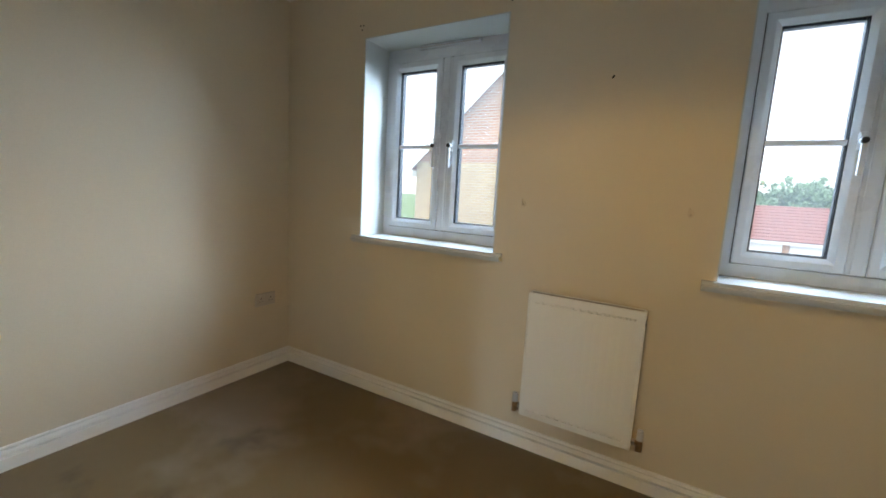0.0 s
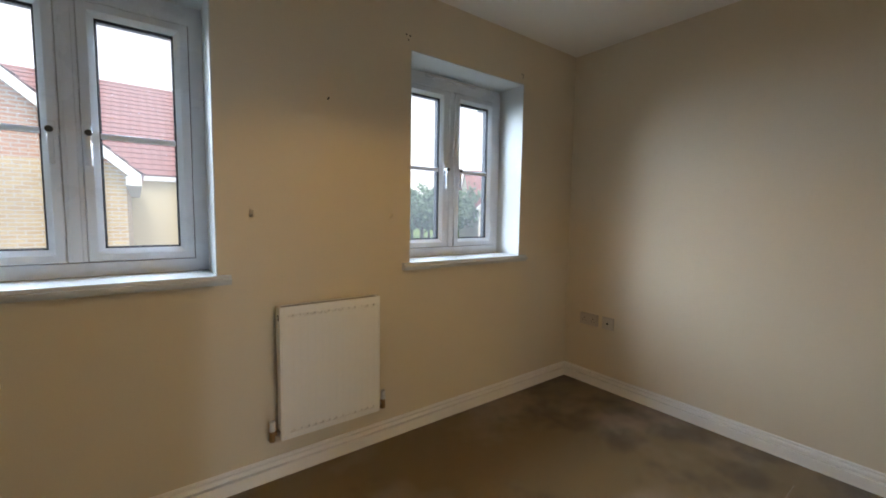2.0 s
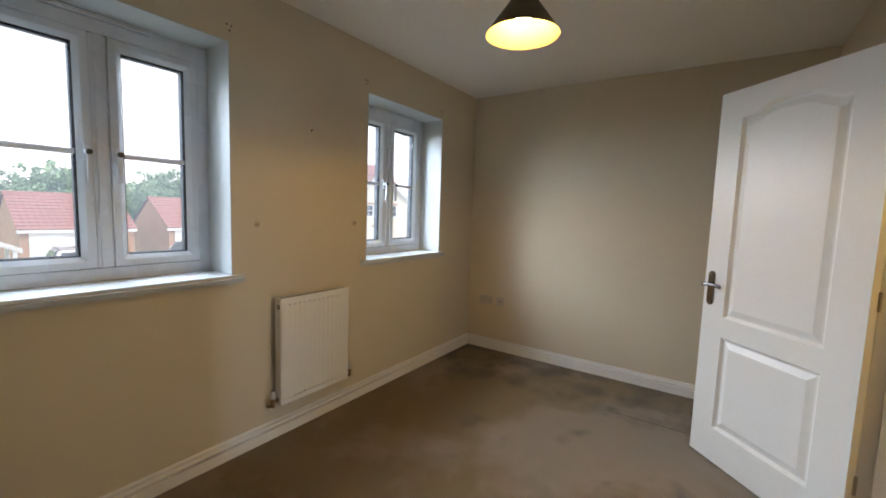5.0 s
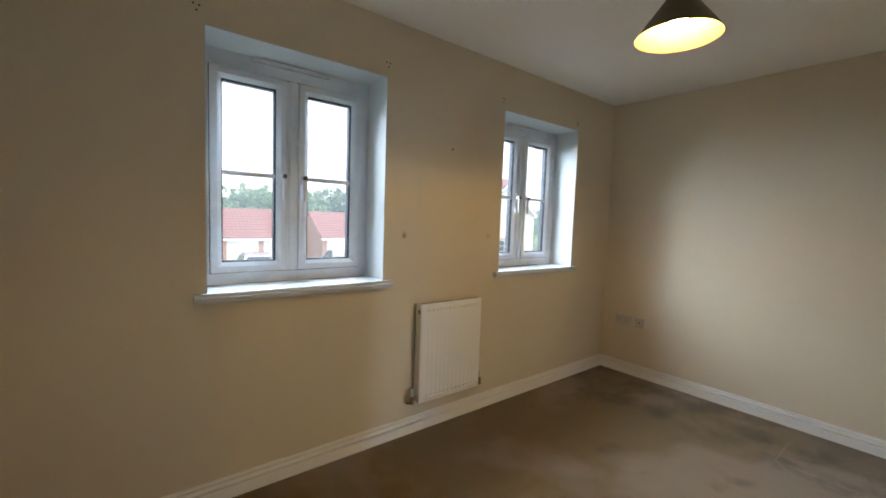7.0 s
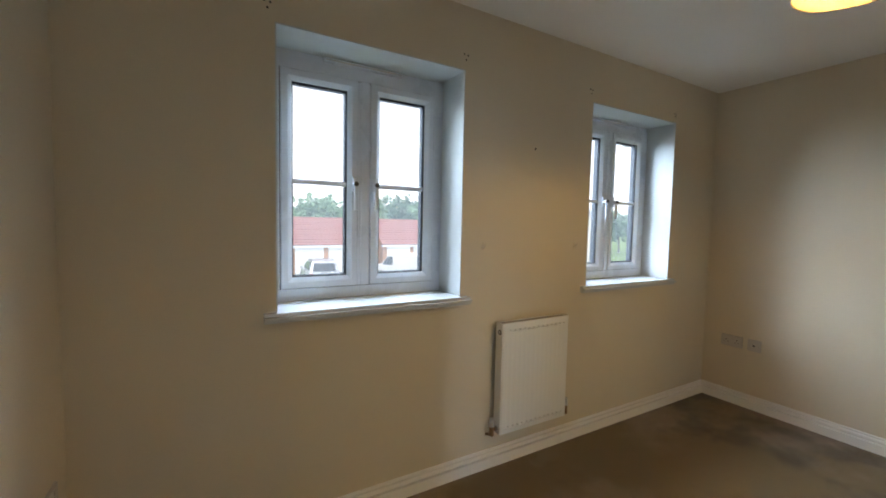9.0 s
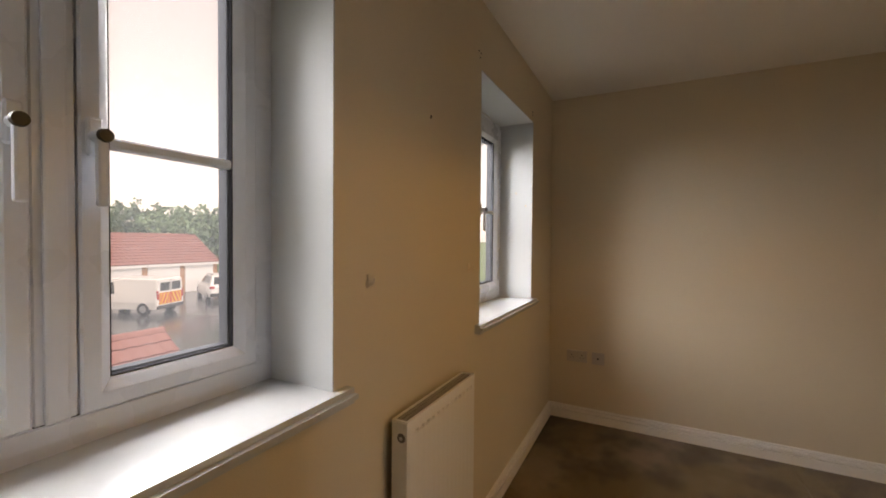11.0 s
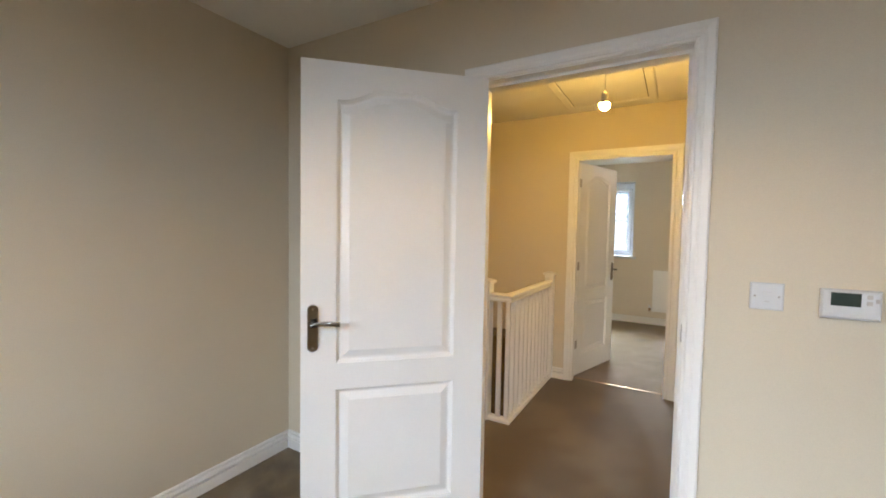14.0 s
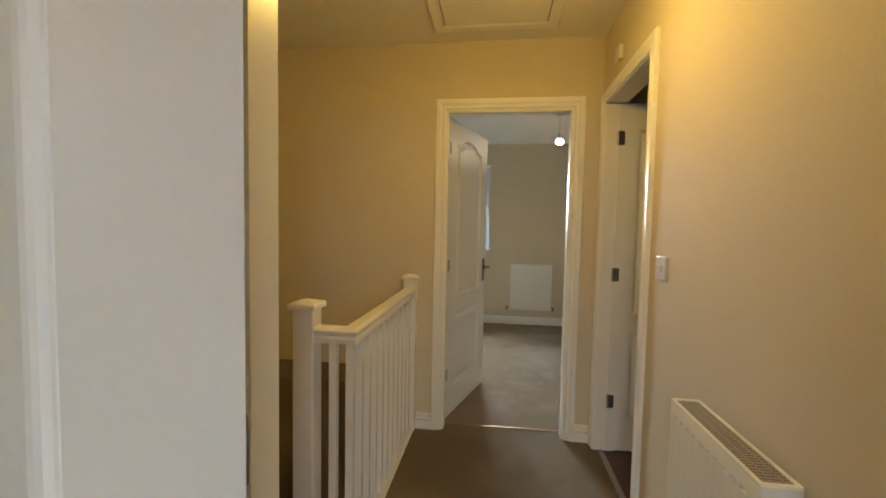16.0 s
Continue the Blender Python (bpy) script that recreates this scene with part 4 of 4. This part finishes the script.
M_TARMAC = material("wet_tarmac", (0.060, 0.064, 0.070), 0.20, bump=0.15, grain=30, vary=0.2, blotch=0.35, spec=1.0)
M_GRASS = material("grass", (0.13, 0.21, 0.055), 0.95, bump=0.6, grain=12, vary=0.25, blotch=0.3)
M_LAWN = material("mown_lawn", (0.21, 0.30, 0.06), 0.95, bump=0.6, grain=14, vary=0.25, blotch=0.5)
M_LEAF = material("leaves", (0.17, 0.27, 0.16), 0.8, bump=0.3, grain=8, vary=0.35, blotch=0.9, rand=0.3)
M_BARK = material("bark", (0.10, 0.075, 0.055), 0.9, bump=0.5, grain=20, vary=0.2)
M_CARGLASS = material("dark_car_glass", (0.015, 0.018, 0.022), 0.08, vary=0.05)
M_SILVER = material("silver_car_paint", (0.42, 0.44, 0.47), 0.28, metal=0.5, vary=0.04)
M_WHITECAR = material("white_van_paint", (0.78, 0.79, 0.80), 0.25, vary=0.02)
M_TYRE = material("tyre_rubber", (0.018, 0.018, 0.018), 0.85, vary=0.1)
M_YELLOW = material("yellow_reflective_sheet", (0.80, 0.52, 0.03), 0.4, vary=0.05)
M_CHEV = material("red_reflective_sheet", (0.55, 0.035, 0.02), 0.4, vary=0.05)
M_TAIL = material("red_tail_lamp", (0.38, 0.012, 0.015), 0.2, vary=0.05)

GZ = -2.60
bm = bmesh.new()
rr_ = 900.0
bridge(bm, [[(rr_ * math.cos(k * math.pi / 24), rr_ * math.sin(k * math.pi / 24), GZ - 0.15) for k in range(48)], [(rr_ * math.cos(k * math.pi / 24), rr_ * math.sin(k * math.pi / 24), GZ - 0.02) for k in range(48)]], True, (True, True))
tagged(part("ground", bm, M_GRASS), "wet green grass", "ground", kind="structure")
slab("road", [(-9, 4.5), (30, 4.5), (30, 31.5), (2.2, 31.5), (2.2, 23.0), (3.0, 20.2), (-9, 18.2)], GZ - 0.05, GZ, M_TARMAC, "wet dark tarmac courtyard and drive", "road")
slab("lawn", [(1.0, 18.6), (3.1, 20.1), (2.25, 23.0), (2.25, 30.0), (1.0, 30.0)], GZ - 0.02, GZ + 0.02, M_LAWN, "small bright green front lawn", "lawn")


# ---- outside: houses ----
def tile_roof(name, x0, x1, y_eave, z_eave, y_ridge, z_ridge, mat, parent, thick=0.040, gauge=0.32, along="x"):
    """One roof slope laid in lapped courses, each standing proud of the next."""
    n = max(int(math.hypot(y_ridge - y_eave, z_ridge - z_eave) / gauge), 2)
    bm = bmesh.new()
    up = Vector((0, -(z_ridge - z_eave), (y_ridge - y_eave))) if y_ridge > y_eave else Vector((0, (z_ridge - z_eave), -(y_ridge - y_eave)))
    up.normalize()
    cols = max(int((x1 - x0) / 0.30), 2)
    for k in range(n):
        a, b = k / n, (k + 1.12) / n
        p = Vector((0, y_eave + (y_ridge - y_eave) * a, z_eave + (z_ridge - z_eave) * a))
        q = Vector((0, y_eave + (y_ridge - y_eave) * min(b, 1), z_eave + (z_ridge - z_eave) * min(b, 1)))
        lo, hi, base = [], [], []
        for c in range(cols * 4 + 1):
            x = x0 + (x1 - x0) * c / (cols * 4)
            w = 0.014 * (1 if c % 4 in (1, 2) else 0)
            lo.append(bm.verts.new(Vector((x, p.y, p.z)) + up * (thick * 1.6 + w)))
            hi.append(bm.verts.new(Vector((x, q.y, q.z)) + up * (thick * 0.5 + w)))
            base.append(bm.verts.new(Vector((x, p.y, p.z))))
        for c in range(cols * 4):
            bm.faces.new((lo[c], lo[c + 1], hi[c + 1], hi[c]))
            bm.faces.new((base[c], base[c + 1], lo[c + 1], lo[c]))
    ob = part(name, bm, mat, parent)
    return ob


def gable_block(h, x0, x1, y0, y1, z0, ze, zr, axis, mat_wall, mat_gable, mat_roof, over=0.25, barge=True):
    """Walls, gables and a pitched roof with ridge along the axis; under the thing h."""
    t = 0.25
    if axis == "y":
        xm = (x0 + x1) / 2
        part("wall", box(x0, x1, y0, y1, z0, ze), mat_wall, h)
        g = bmesh.new()
        bridge(g, [[(x0, y, ze), (x1, y, ze), (xm, y, zr - 0.03)] for y in (y0 + 0.003, y1 - 0.003)], True, (True, True))
        part("gable", g, mat_gable, h)
        for sx, xe in ((-1, x0), (1, x1)):
            r = tile_roof("roof", y0 - over, y1, xe + sx * over, ze - over * (zr - ze) / (xm - x0), xm, zr, mat_roof, h)
            r.matrix_basis = Matrix(((0, 1, 0, 0), (1, 0, 0, 0), (0, 0, 1, 0), (0, 0, 0, 1)))
            if barge:
                b = bmesh.new()
                k = (zr - ze) / (xm - x0)
                xo, zo = xe + sx * over, ze - over * k
                bridge(b, [[(xo, y, zo - 0.20), (xo, y, zo + 0.02), (xm, y, zr + 0.02), (xm, y, zr - 0.20)] for y in (y0 - over - 0.02, y0 - over + 0.02)], True, (True, True))
                part("bargeboard", b, M_FASCIA, h)
                part("soffit", box(min(xe, xo), max(xe, xo), y0 - over, y1, zo - 0.20, zo - 0.02), M_FASCIA, h)
    else:
        ym = (y0 + y1) / 2
        part("wall", box(x0, x1, y0, y1, z0, ze), mat_wall, h)
        g = bmesh.new()
        bridge(g, [[(x, y0, ze), (x, y1, ze), (x, ym, zr - 0.03)] for x in (x0 + 0.003, x1 - 0.003)], True, (True, True))
        part("gable", g, mat_gable, h)
        for sy, ye in ((-1, y0), (1, y1)):
            k = (zr - ze) / (ym - y0)
            tile_roof("roof", x0 - 0.12, x1 + 0.12, ye + sy * over, ze - over * k, ym, zr, mat_roof, h)
            yo, zo = ye + sy * over, ze - over * k
            part("fascia", box(x0 - 0.10, x1 + 0.10, min(ye, yo), max(ye, yo), zo - 0.18, zo - 0.01), M_FASCIA, h)
    part("ridge", tube(((x0 + x1) / 2, y0 - over, zr + 0.01), ((x0 + x1) / 2, y1, zr + 0.01), 0.10, seg=8) if axis == "y" else tube((x0 - 0.12, (y0 + y1) / 2, zr + 0.01), (x1 + 0.12, (y0 + y1) / 2, zr + 0.01), 0.10, seg=8), mat_roof, h)


def house_window(h, x, z, w, hh, y, lintel=True):
    """A small casement on a front that faces -y."""
    win = part("window", ring_frame(x - w / 2, x + w / 2, z, z + hh, [(0, y + 0.02), (0, y - 0.05), (0.07, y - 0.05), (0.07, y + 0.02)]), M_FASCIA, h)
    part("pane", box(x - w / 2 + 0.06, x + w / 2 - 0.06, y - 0.022, y - 0.012, z + 0.06, z + hh - 0.06), M_CARGLASS, win)
    part("glazing_bar", box(x - 0.02, x + 0.02, y - 0.04, y - 0.024, z + 0.06, z + hh - 0.06), M_FASCIA, win)
    part("glazing_bar", box(x - w / 2 + 0.06, x + w / 2 - 0.06, y - 0.04, y - 0.025, z + hh / 2 - 0.02, z + hh / 2 + 0.02), M_FASCIA, win)
    part("sill", box(x - w / 2 - 0.05, x + w / 2 + 0.05, y - 0.10, y, z - 0.06, z, 0.01), M_FASCIA, win)
    if lintel:
        part("lintel", box(x - w / 2 - 0.1, x + w / 2 + 0.1, y - 0.015, y + 0.01, z + hh, z + hh + 0.22), M_REDB, win)


def house(m, label, wall_wing, wall_gable, wall_main, roof, wing_win=False, main_x=-5.5):
    """A two-storey house: a gabled wing that comes forward from a long main range."""
    h = thing("house", m, label, "house")
    gable_block(h, -2.95, 2.95, 0, 8.6, GZ, 2.15, 4.85, "y", wall_wing, wall_gable, roof)
    gable_block(h, main_x, 4.68, 8.6, 18.0, GZ, 2.75, 6.85, "x", wall_main, wall_main, roof)
    house_window(h, 3.67, GZ + 0.50, 0.75, 1.05, 8.6)
    if wing_win:
        house_window(h, -1.2, 0.45, 0.9, 1.15, 0)
        house_window(h, 1.2, 0.45, 0.9, 1.15, 0)
        house_window(h, 0.0, GZ + 0.8, 1.5, 1.2, 0)
    return h


house(pose(-3.95, 10.5, 0), "brick and cream rendered house with red tiled roof", M_BUFF, M_REDB, M_RENDER, M_TILE)
house(pose(28.2, 27.8, 0.1, 0, 0, -32), "pale rendered house with red tiled gables, far off", M_RENDER_PALE, M_RENDER_PALE, M_RENDER_PALE, M_TILE, True, -2.5)
h3 = thing("house", pose(5.5, -27, 0), "low house with a grey tiled roof among trees", "house")
gable_block(h3, -6, 6, -4, 4, GZ, -0.2, 2.2, "x", M_BUFF, M_BUFF, M_SLATE)

porch = thing("porch", pose(0.56, 21.4, GZ), "white sloping porch roof on two posts", "porch")
bm = bmesh.new()
bridge(bm, [[(0, y, 2.45), (0, y, 2.62), (1.35, y, 1.98), (1.35, y, 1.80)] for y in (0, 1.6)], True, (True, True))
part("roof", bm, M_FASCIA, porch)
for yy in (0.12, 1.48):
    part("post", box(1.10, 1.22, yy - 0.06, yy + 0.06, 0.28, 1.95, 0.008), M_FASCIA, porch)
part("base", box(0.02, 1.40, 0.0, 1.6, 0, 0.30, 0.01), M_ORANGE, porch, "orange brick base")

bin_store = thing("outbuilding", pose(2.75, 11.0, GZ), "small brick outbuilding with a red tiled roof", "outbuilding")
gable_block(bin_store, -0.95, 0.95, -0.8, 0.8, 0, 1.30, 1.82, "x", M_ORANGE, M_ORANGE, M_TILE, over=0.08)


def garage(x0, bays, label):
    w = 2.42
    g = thing("garage_block", pose(x0, 31.0, GZ), label, "garage", "garages")
    x1 = bays * w + 0.36
    gable_block(g, 0, x1, 0, 6.0, 0, 2.25, 4.15, "x", M_ORANGE, M_ORANGE, M_TILE, over=0.2)
    for k in range(bays):
        d = part("door", box(0.36 + k * w, k * w + w, -0.06, 0.02, 0.02, 2.08, 0.01), M_GARDOOR, g, "white up-and-over garage door")
        for j in range(1, 6):
            part("rib", box(0.40 + k * w, k * w + w - 0.04, -0.068, -0.055, j * 0.345 - 0.01, j * 0.345 + 0.01), M_GARDOOR, d)


garage(3.4, 2, "orange brick garage block with red tiles and white doors")
garage(10.6, 3, "orange brick garage block with red tiles and white doors")


# ---- outside: vehicles ----
def shell(sections, name, mat, parent, label=""):
    """A body lofted from rings given as (y, half width low, half width high, z low, z waist, z top)."""
    bm = bmesh.new()
    loops = []
    for y, wl_, wh, z0, zw, z1 in sections:
        loops.append([(-wl_, y, z0), (-wl_ - 0.03, y, (z0 + zw) / 2), (-wl_, y, zw), (-wh, y, z1 - 0.05), (-wh + 0.10, y, z1), (wh - 0.10, y, z1), (wh, y, z1 - 0.05), (wl_, y, zw), (wl_ + 0.03, y, (z0 + zw) / 2), (wl_, y, z0)])
    bridge(bm, loops, True, (True, True))
    ob = part(name, bm, mat, parent, label)
    return ob


def wheels(v, ys, x, r):
    for y in ys:
        for s in (-1, 1):
            w = part("wheel", tube((s * (x - 0.10), y, r), (s * (x + 0.10), y, r), r, seg=20), M_TYRE, v)
            part("rim", tube((s * (x + 0.07), y, r), (s * (x + 0.108), y, r), r * 0.62, r * 0.55, 14), M_SILVER, w)


def suv(m, paint, label):
    c = thing("car", m, label, "car", "parked vehicles")
    shell([(0.0, 0.78, 0.76, 0.42, 0.75, 0.92), (0.10, 0.88, 0.84, 0.30, 0.80, 1.02), (0.9, 0.93, 0.86, 0.28, 0.88, 1.05), (3.2, 0.93, 0.84, 0.28, 0.88, 1.02), (4.2, 0.88, 0.74, 0.30, 0.78, 0.92), (4.5, 0.72, 0.60, 0.40, 0.65, 0.74)], "body", paint, c)
    shell([(0.12, 0.84, 0.78, 0.95, 1.02, 1.05), (0.45, 0.84, 0.66, 0.98, 1.05, 1.62), (2.2, 0.84, 0.66, 0.98, 1.05, 1.64), (3.2, 0.82, 0.76, 0.95, 1.00, 1.06)], "cabin", paint, c)
    bm = bmesh.new()
    bridge(bm, [[(-0.66, 0.145, 1.08), (0.66, 0.145, 1.08), (0.58, 0.40, 1.52), (-0.58, 0.40, 1.52)], [(-0.66, 0.115, 1.08), (0.66, 0.115, 1.08), (0.58, 0.37, 1.52), (-0.58, 0.37, 1.52)]], True, (True, True))
    part("rear_window", bm, M_CARGLASS, c)
    for s in (-1, 1):
        bm = bmesh.new()
        bridge(bm, [[(s * x, y, z) for y, z, x in ((0.6, 1.10, 0.835), (2.9, 1.10, 0.835), (2.2, 1.52, 0.71), (0.7, 1.52, 0.71))], [(s * (x + 0.012), y, z) for y, z, x in ((0.6, 1.10, 0.835), (2.9, 1.10, 0.835), (2.2, 1.52, 0.71), (0.7, 1.52, 0.71))]], True, (True, True))
        part("side_window", bm, M_CARGLASS, c)
        part("tail_lamp", box(min(s * 0.62, s * 0.88), max(s * 0.62, s * 0.88), -0.01, 0.10, 0.82, 0.98, 0.02), M_TAIL, c, "red tail lamp")
        part("roof_rail", tube((s * 0.62, 0.6, 1.66), (s * 0.62, 2.1, 1.67), 0.02, seg=8), M_DARK, c)
        part("mirror", box(min(s * 0.90, s * 1.06), max(s * 0.90, s * 1.06), 2.75, 2.90, 1.0, 1.14, 0.03), paint, c)
    part("number_plate", box(-0.26, 0.26, -0.015, 0.01, 0.66, 0.77), M_YELLOW, c, "yellow number plate")
    part("bumper", box(-0.86, 0.86, -0.04, 0.12, 0.32, 0.55, 0.04), M_DARK, c)
    wheels(c, (0.85, 3.55), 0.84, 0.34)
    return c


suv(pose(4.0, 23.2, GZ, 0, 0, -5), M_SILVER, "silver estate car parked on wet tarmac")
suv(pose(14.6, 24.6, GZ, 0, 0, -22), M_WHITECAR, "white car parked beside the van")

van = thing("van", pose(10.7, 23.4, GZ, 0, 0, 21), "white panel van with yellow and red rear chevrons", "van", "parked vehicles")
shell([(0.0, 0.84, 0.76, 0.40, 1.0, 1.80), (0.06, 0.88, 0.80, 0.32, 1.0, 1.85), (2.4, 0.90, 0.80, 0.30, 1.0, 1.86), (2.9, 0.90, 0.74, 0.30, 1.0, 1.78), (3.55, 0.88, 0.76, 0.30, 0.98, 1.12), (4.2, 0.82, 0.66, 0.34, 0.85, 0.98), (4.38, 0.70, 0.56, 0.42, 0.70, 0.80)], "body", M_WHITECAR, van)
part("chevron_board", box(-0.74, 0.74, -0.012, 0.004, 0.55, 1.14), M_YELLOW, van, "yellow chevron panel")
for s in (-1, 1):
    for k in range(5):
        top, low = -0.30 + k * 0.24, -0.02 + k * 0.24
        bm = bmesh.new()
        bridge(bm, [[(s * min(max(x, 0.0), 0.74), y, z) for x, z in ((top, 1.13), (top + 0.12, 1.13), (low + 0.12, 0.56), (low, 0.56))] for y in (-0.019, -0.010)], True, (True, True))
        part("chevron", bm, M_CHEV, van, "red chevron stripe")
    part("tail_lamp", box(min(s * 0.76, s * 0.86), max(s * 0.76, s * 0.86), -0.015, 0.05, 0.80, 1.25, 0.01), M_TAIL, van, "red tail lamp")
    part("rear_window", box(min(s * 0.08, s * 0.66), max(s * 0.08, s * 0.66), -0.012, 0.01, 1.24, 1.66, 0.03), M_CARGLASS, van)
    bm = bmesh.new()
    bridge(bm, [[(s * (0.898 + o), 2.35, 1.06), (s * (0.898 + o), 3.35, 1.06), (s * (0.80 + o), 2.95, 1.60), (s * (0.80 + o), 2.40, 1.66)] for o in (-0.01, 0.012)], True, (True, True))
    part("side_window", bm, M_CARGLASS, van)
part("door_seam", box(-0.008, 0.008, -0.014, 0.002, 0.45, 1.78), M_GASKET, van)
part("bumper", box(-0.86, 0.86, -0.06, 0.10, 0.32, 0.50, 0.03), M_DARK, van)
wheels(van, (0.75, 3.45), 0.82, 0.32)


# ---- outside: trees ----
def tree(m, hgt, spread, seed, label):
    """A tapered trunk with limbs and a loose crown of many small leaf clumps."""
    rng = random.Random(seed)
    t = thing("tree", m, label, "tree", "trees beyond the garages")
    tr = bmesh.new()
    tube((0, 0, 0), (0.1, 0, hgt * 0.55), 0.03 * hgt, 0.012 * hgt, 10, tr)
    tips = []
    for k in range(9):
        a, z = rng.uniform(0, 6.28), hgt * rng.uniform(0.28, 0.55)
        tip = Vector((math.cos(a) * spread * rng.uniform(0.4, 0.8), math.sin(a) * spread * rng.uniform(0.4, 0.8), hgt * rng.uniform(0.55, 0.9)))
        tube((0.05, 0, z), tip, 0.010 * hgt, 0.003 * hgt, 6, tr)
        tips.append(tip)
    part("trunk", tr, M_BARK, t)
    vs, fs = [], []
    for k in range(150):
        base = rng.choice(tips) if rng.random() < 0.6 else Vector((0, 0, hgt * 0.68))
        c = base + Vector((rng.gauss(0, 0.30) * spread, rng.gauss(0, 0.30) * spread, rng.gauss(0, 0.11) * hgt))
        c.z = max(c.z, hgt * 0.25)
        r = spread * rng.uniform(0.10, 0.20)
        for j in range(22):
            d = Vector((rng.gauss(0, 1), rng.gauss(0, 1), rng.gauss(0, 0.8)))
            d.normalize()
            p = c + d * r * rng.uniform(0.5, 1.1)
            u = Vector((rng.gauss(0, 1), rng.gauss(0, 1), rng.gauss(0, 1))).normalized()
            w = d.cross(u).normalized()
            s = spread * rng.uniform(0.035, 0.075)
            i = len(vs)
            vs += [p - u * s, p + w * s * 0.7, p + u * s, p - w * s * 0.7 + d * s * 0.3]
            fs.append((i, i + 1, i + 2, i + 3))
    me = bpy.data.meshes.new("crown")
    me.from_pydata([tuple(v) for v in vs], [], fs)
    me.materials.append(M_LEAF)
    cr = new("crown", me)
    cr.parent = t
    return t


kinds = [tree(pose(9.6, 52, GZ), 7.6, 3.4, 1, "broad green broadleaf tree in full leaf"), tree(pose(22, 50, GZ), 7.0, 3.2, 2, "broad green broadleaf tree in full leaf"), tree(pose(30, 44, GZ), 6.2, 3.0, 3, "broad green broadleaf tree in full leaf")]
rng = random.Random(7)
for k in range(34):
    az = radians(-2 + 56 * k / 33 + rng.uniform(-0.8, 0.8))
    d = rng.uniform(54, 72)
    s = d / 62 * rng.uniform(0.75, 1.02)
    o = copy_thing(kinds[k % 3], pose(d * math.sin(az), d * math.cos(az), GZ, 0, 0, rng.uniform(0, 360)))
    o.scale = (s, s, s * rng.uniform(0.8, 1.05))
for x, y in ((20.5, 36), (22.5, 34.5), (24.5, 33.0), (23.5, 38.5), (26.0, 36.5), (21.5, 40.5), (25.5, 41.0), (28.0, 38.5), (30.0, 36.0), (19.0, 39.0)):
    o = copy_thing(kinds[2], pose(x, y, GZ, 0, 0, rng.uniform(0, 360)))
    s = rng.uniform(0.92, 1.06)
    o.scale = (s, s, s)
for x, y in ((1.5, -34), (6, -38), (10, -33), (-4, -36), (14, -40), (-1, -42), (4, -44), (18, -36)):
    o = copy_thing(kinds[k % 3], pose(x, y, GZ, 0, 0, rng.uniform(0, 360)))
    s = rng.uniform(1.7, 2.2)
    o.scale = (s, s, s)
    k += 1
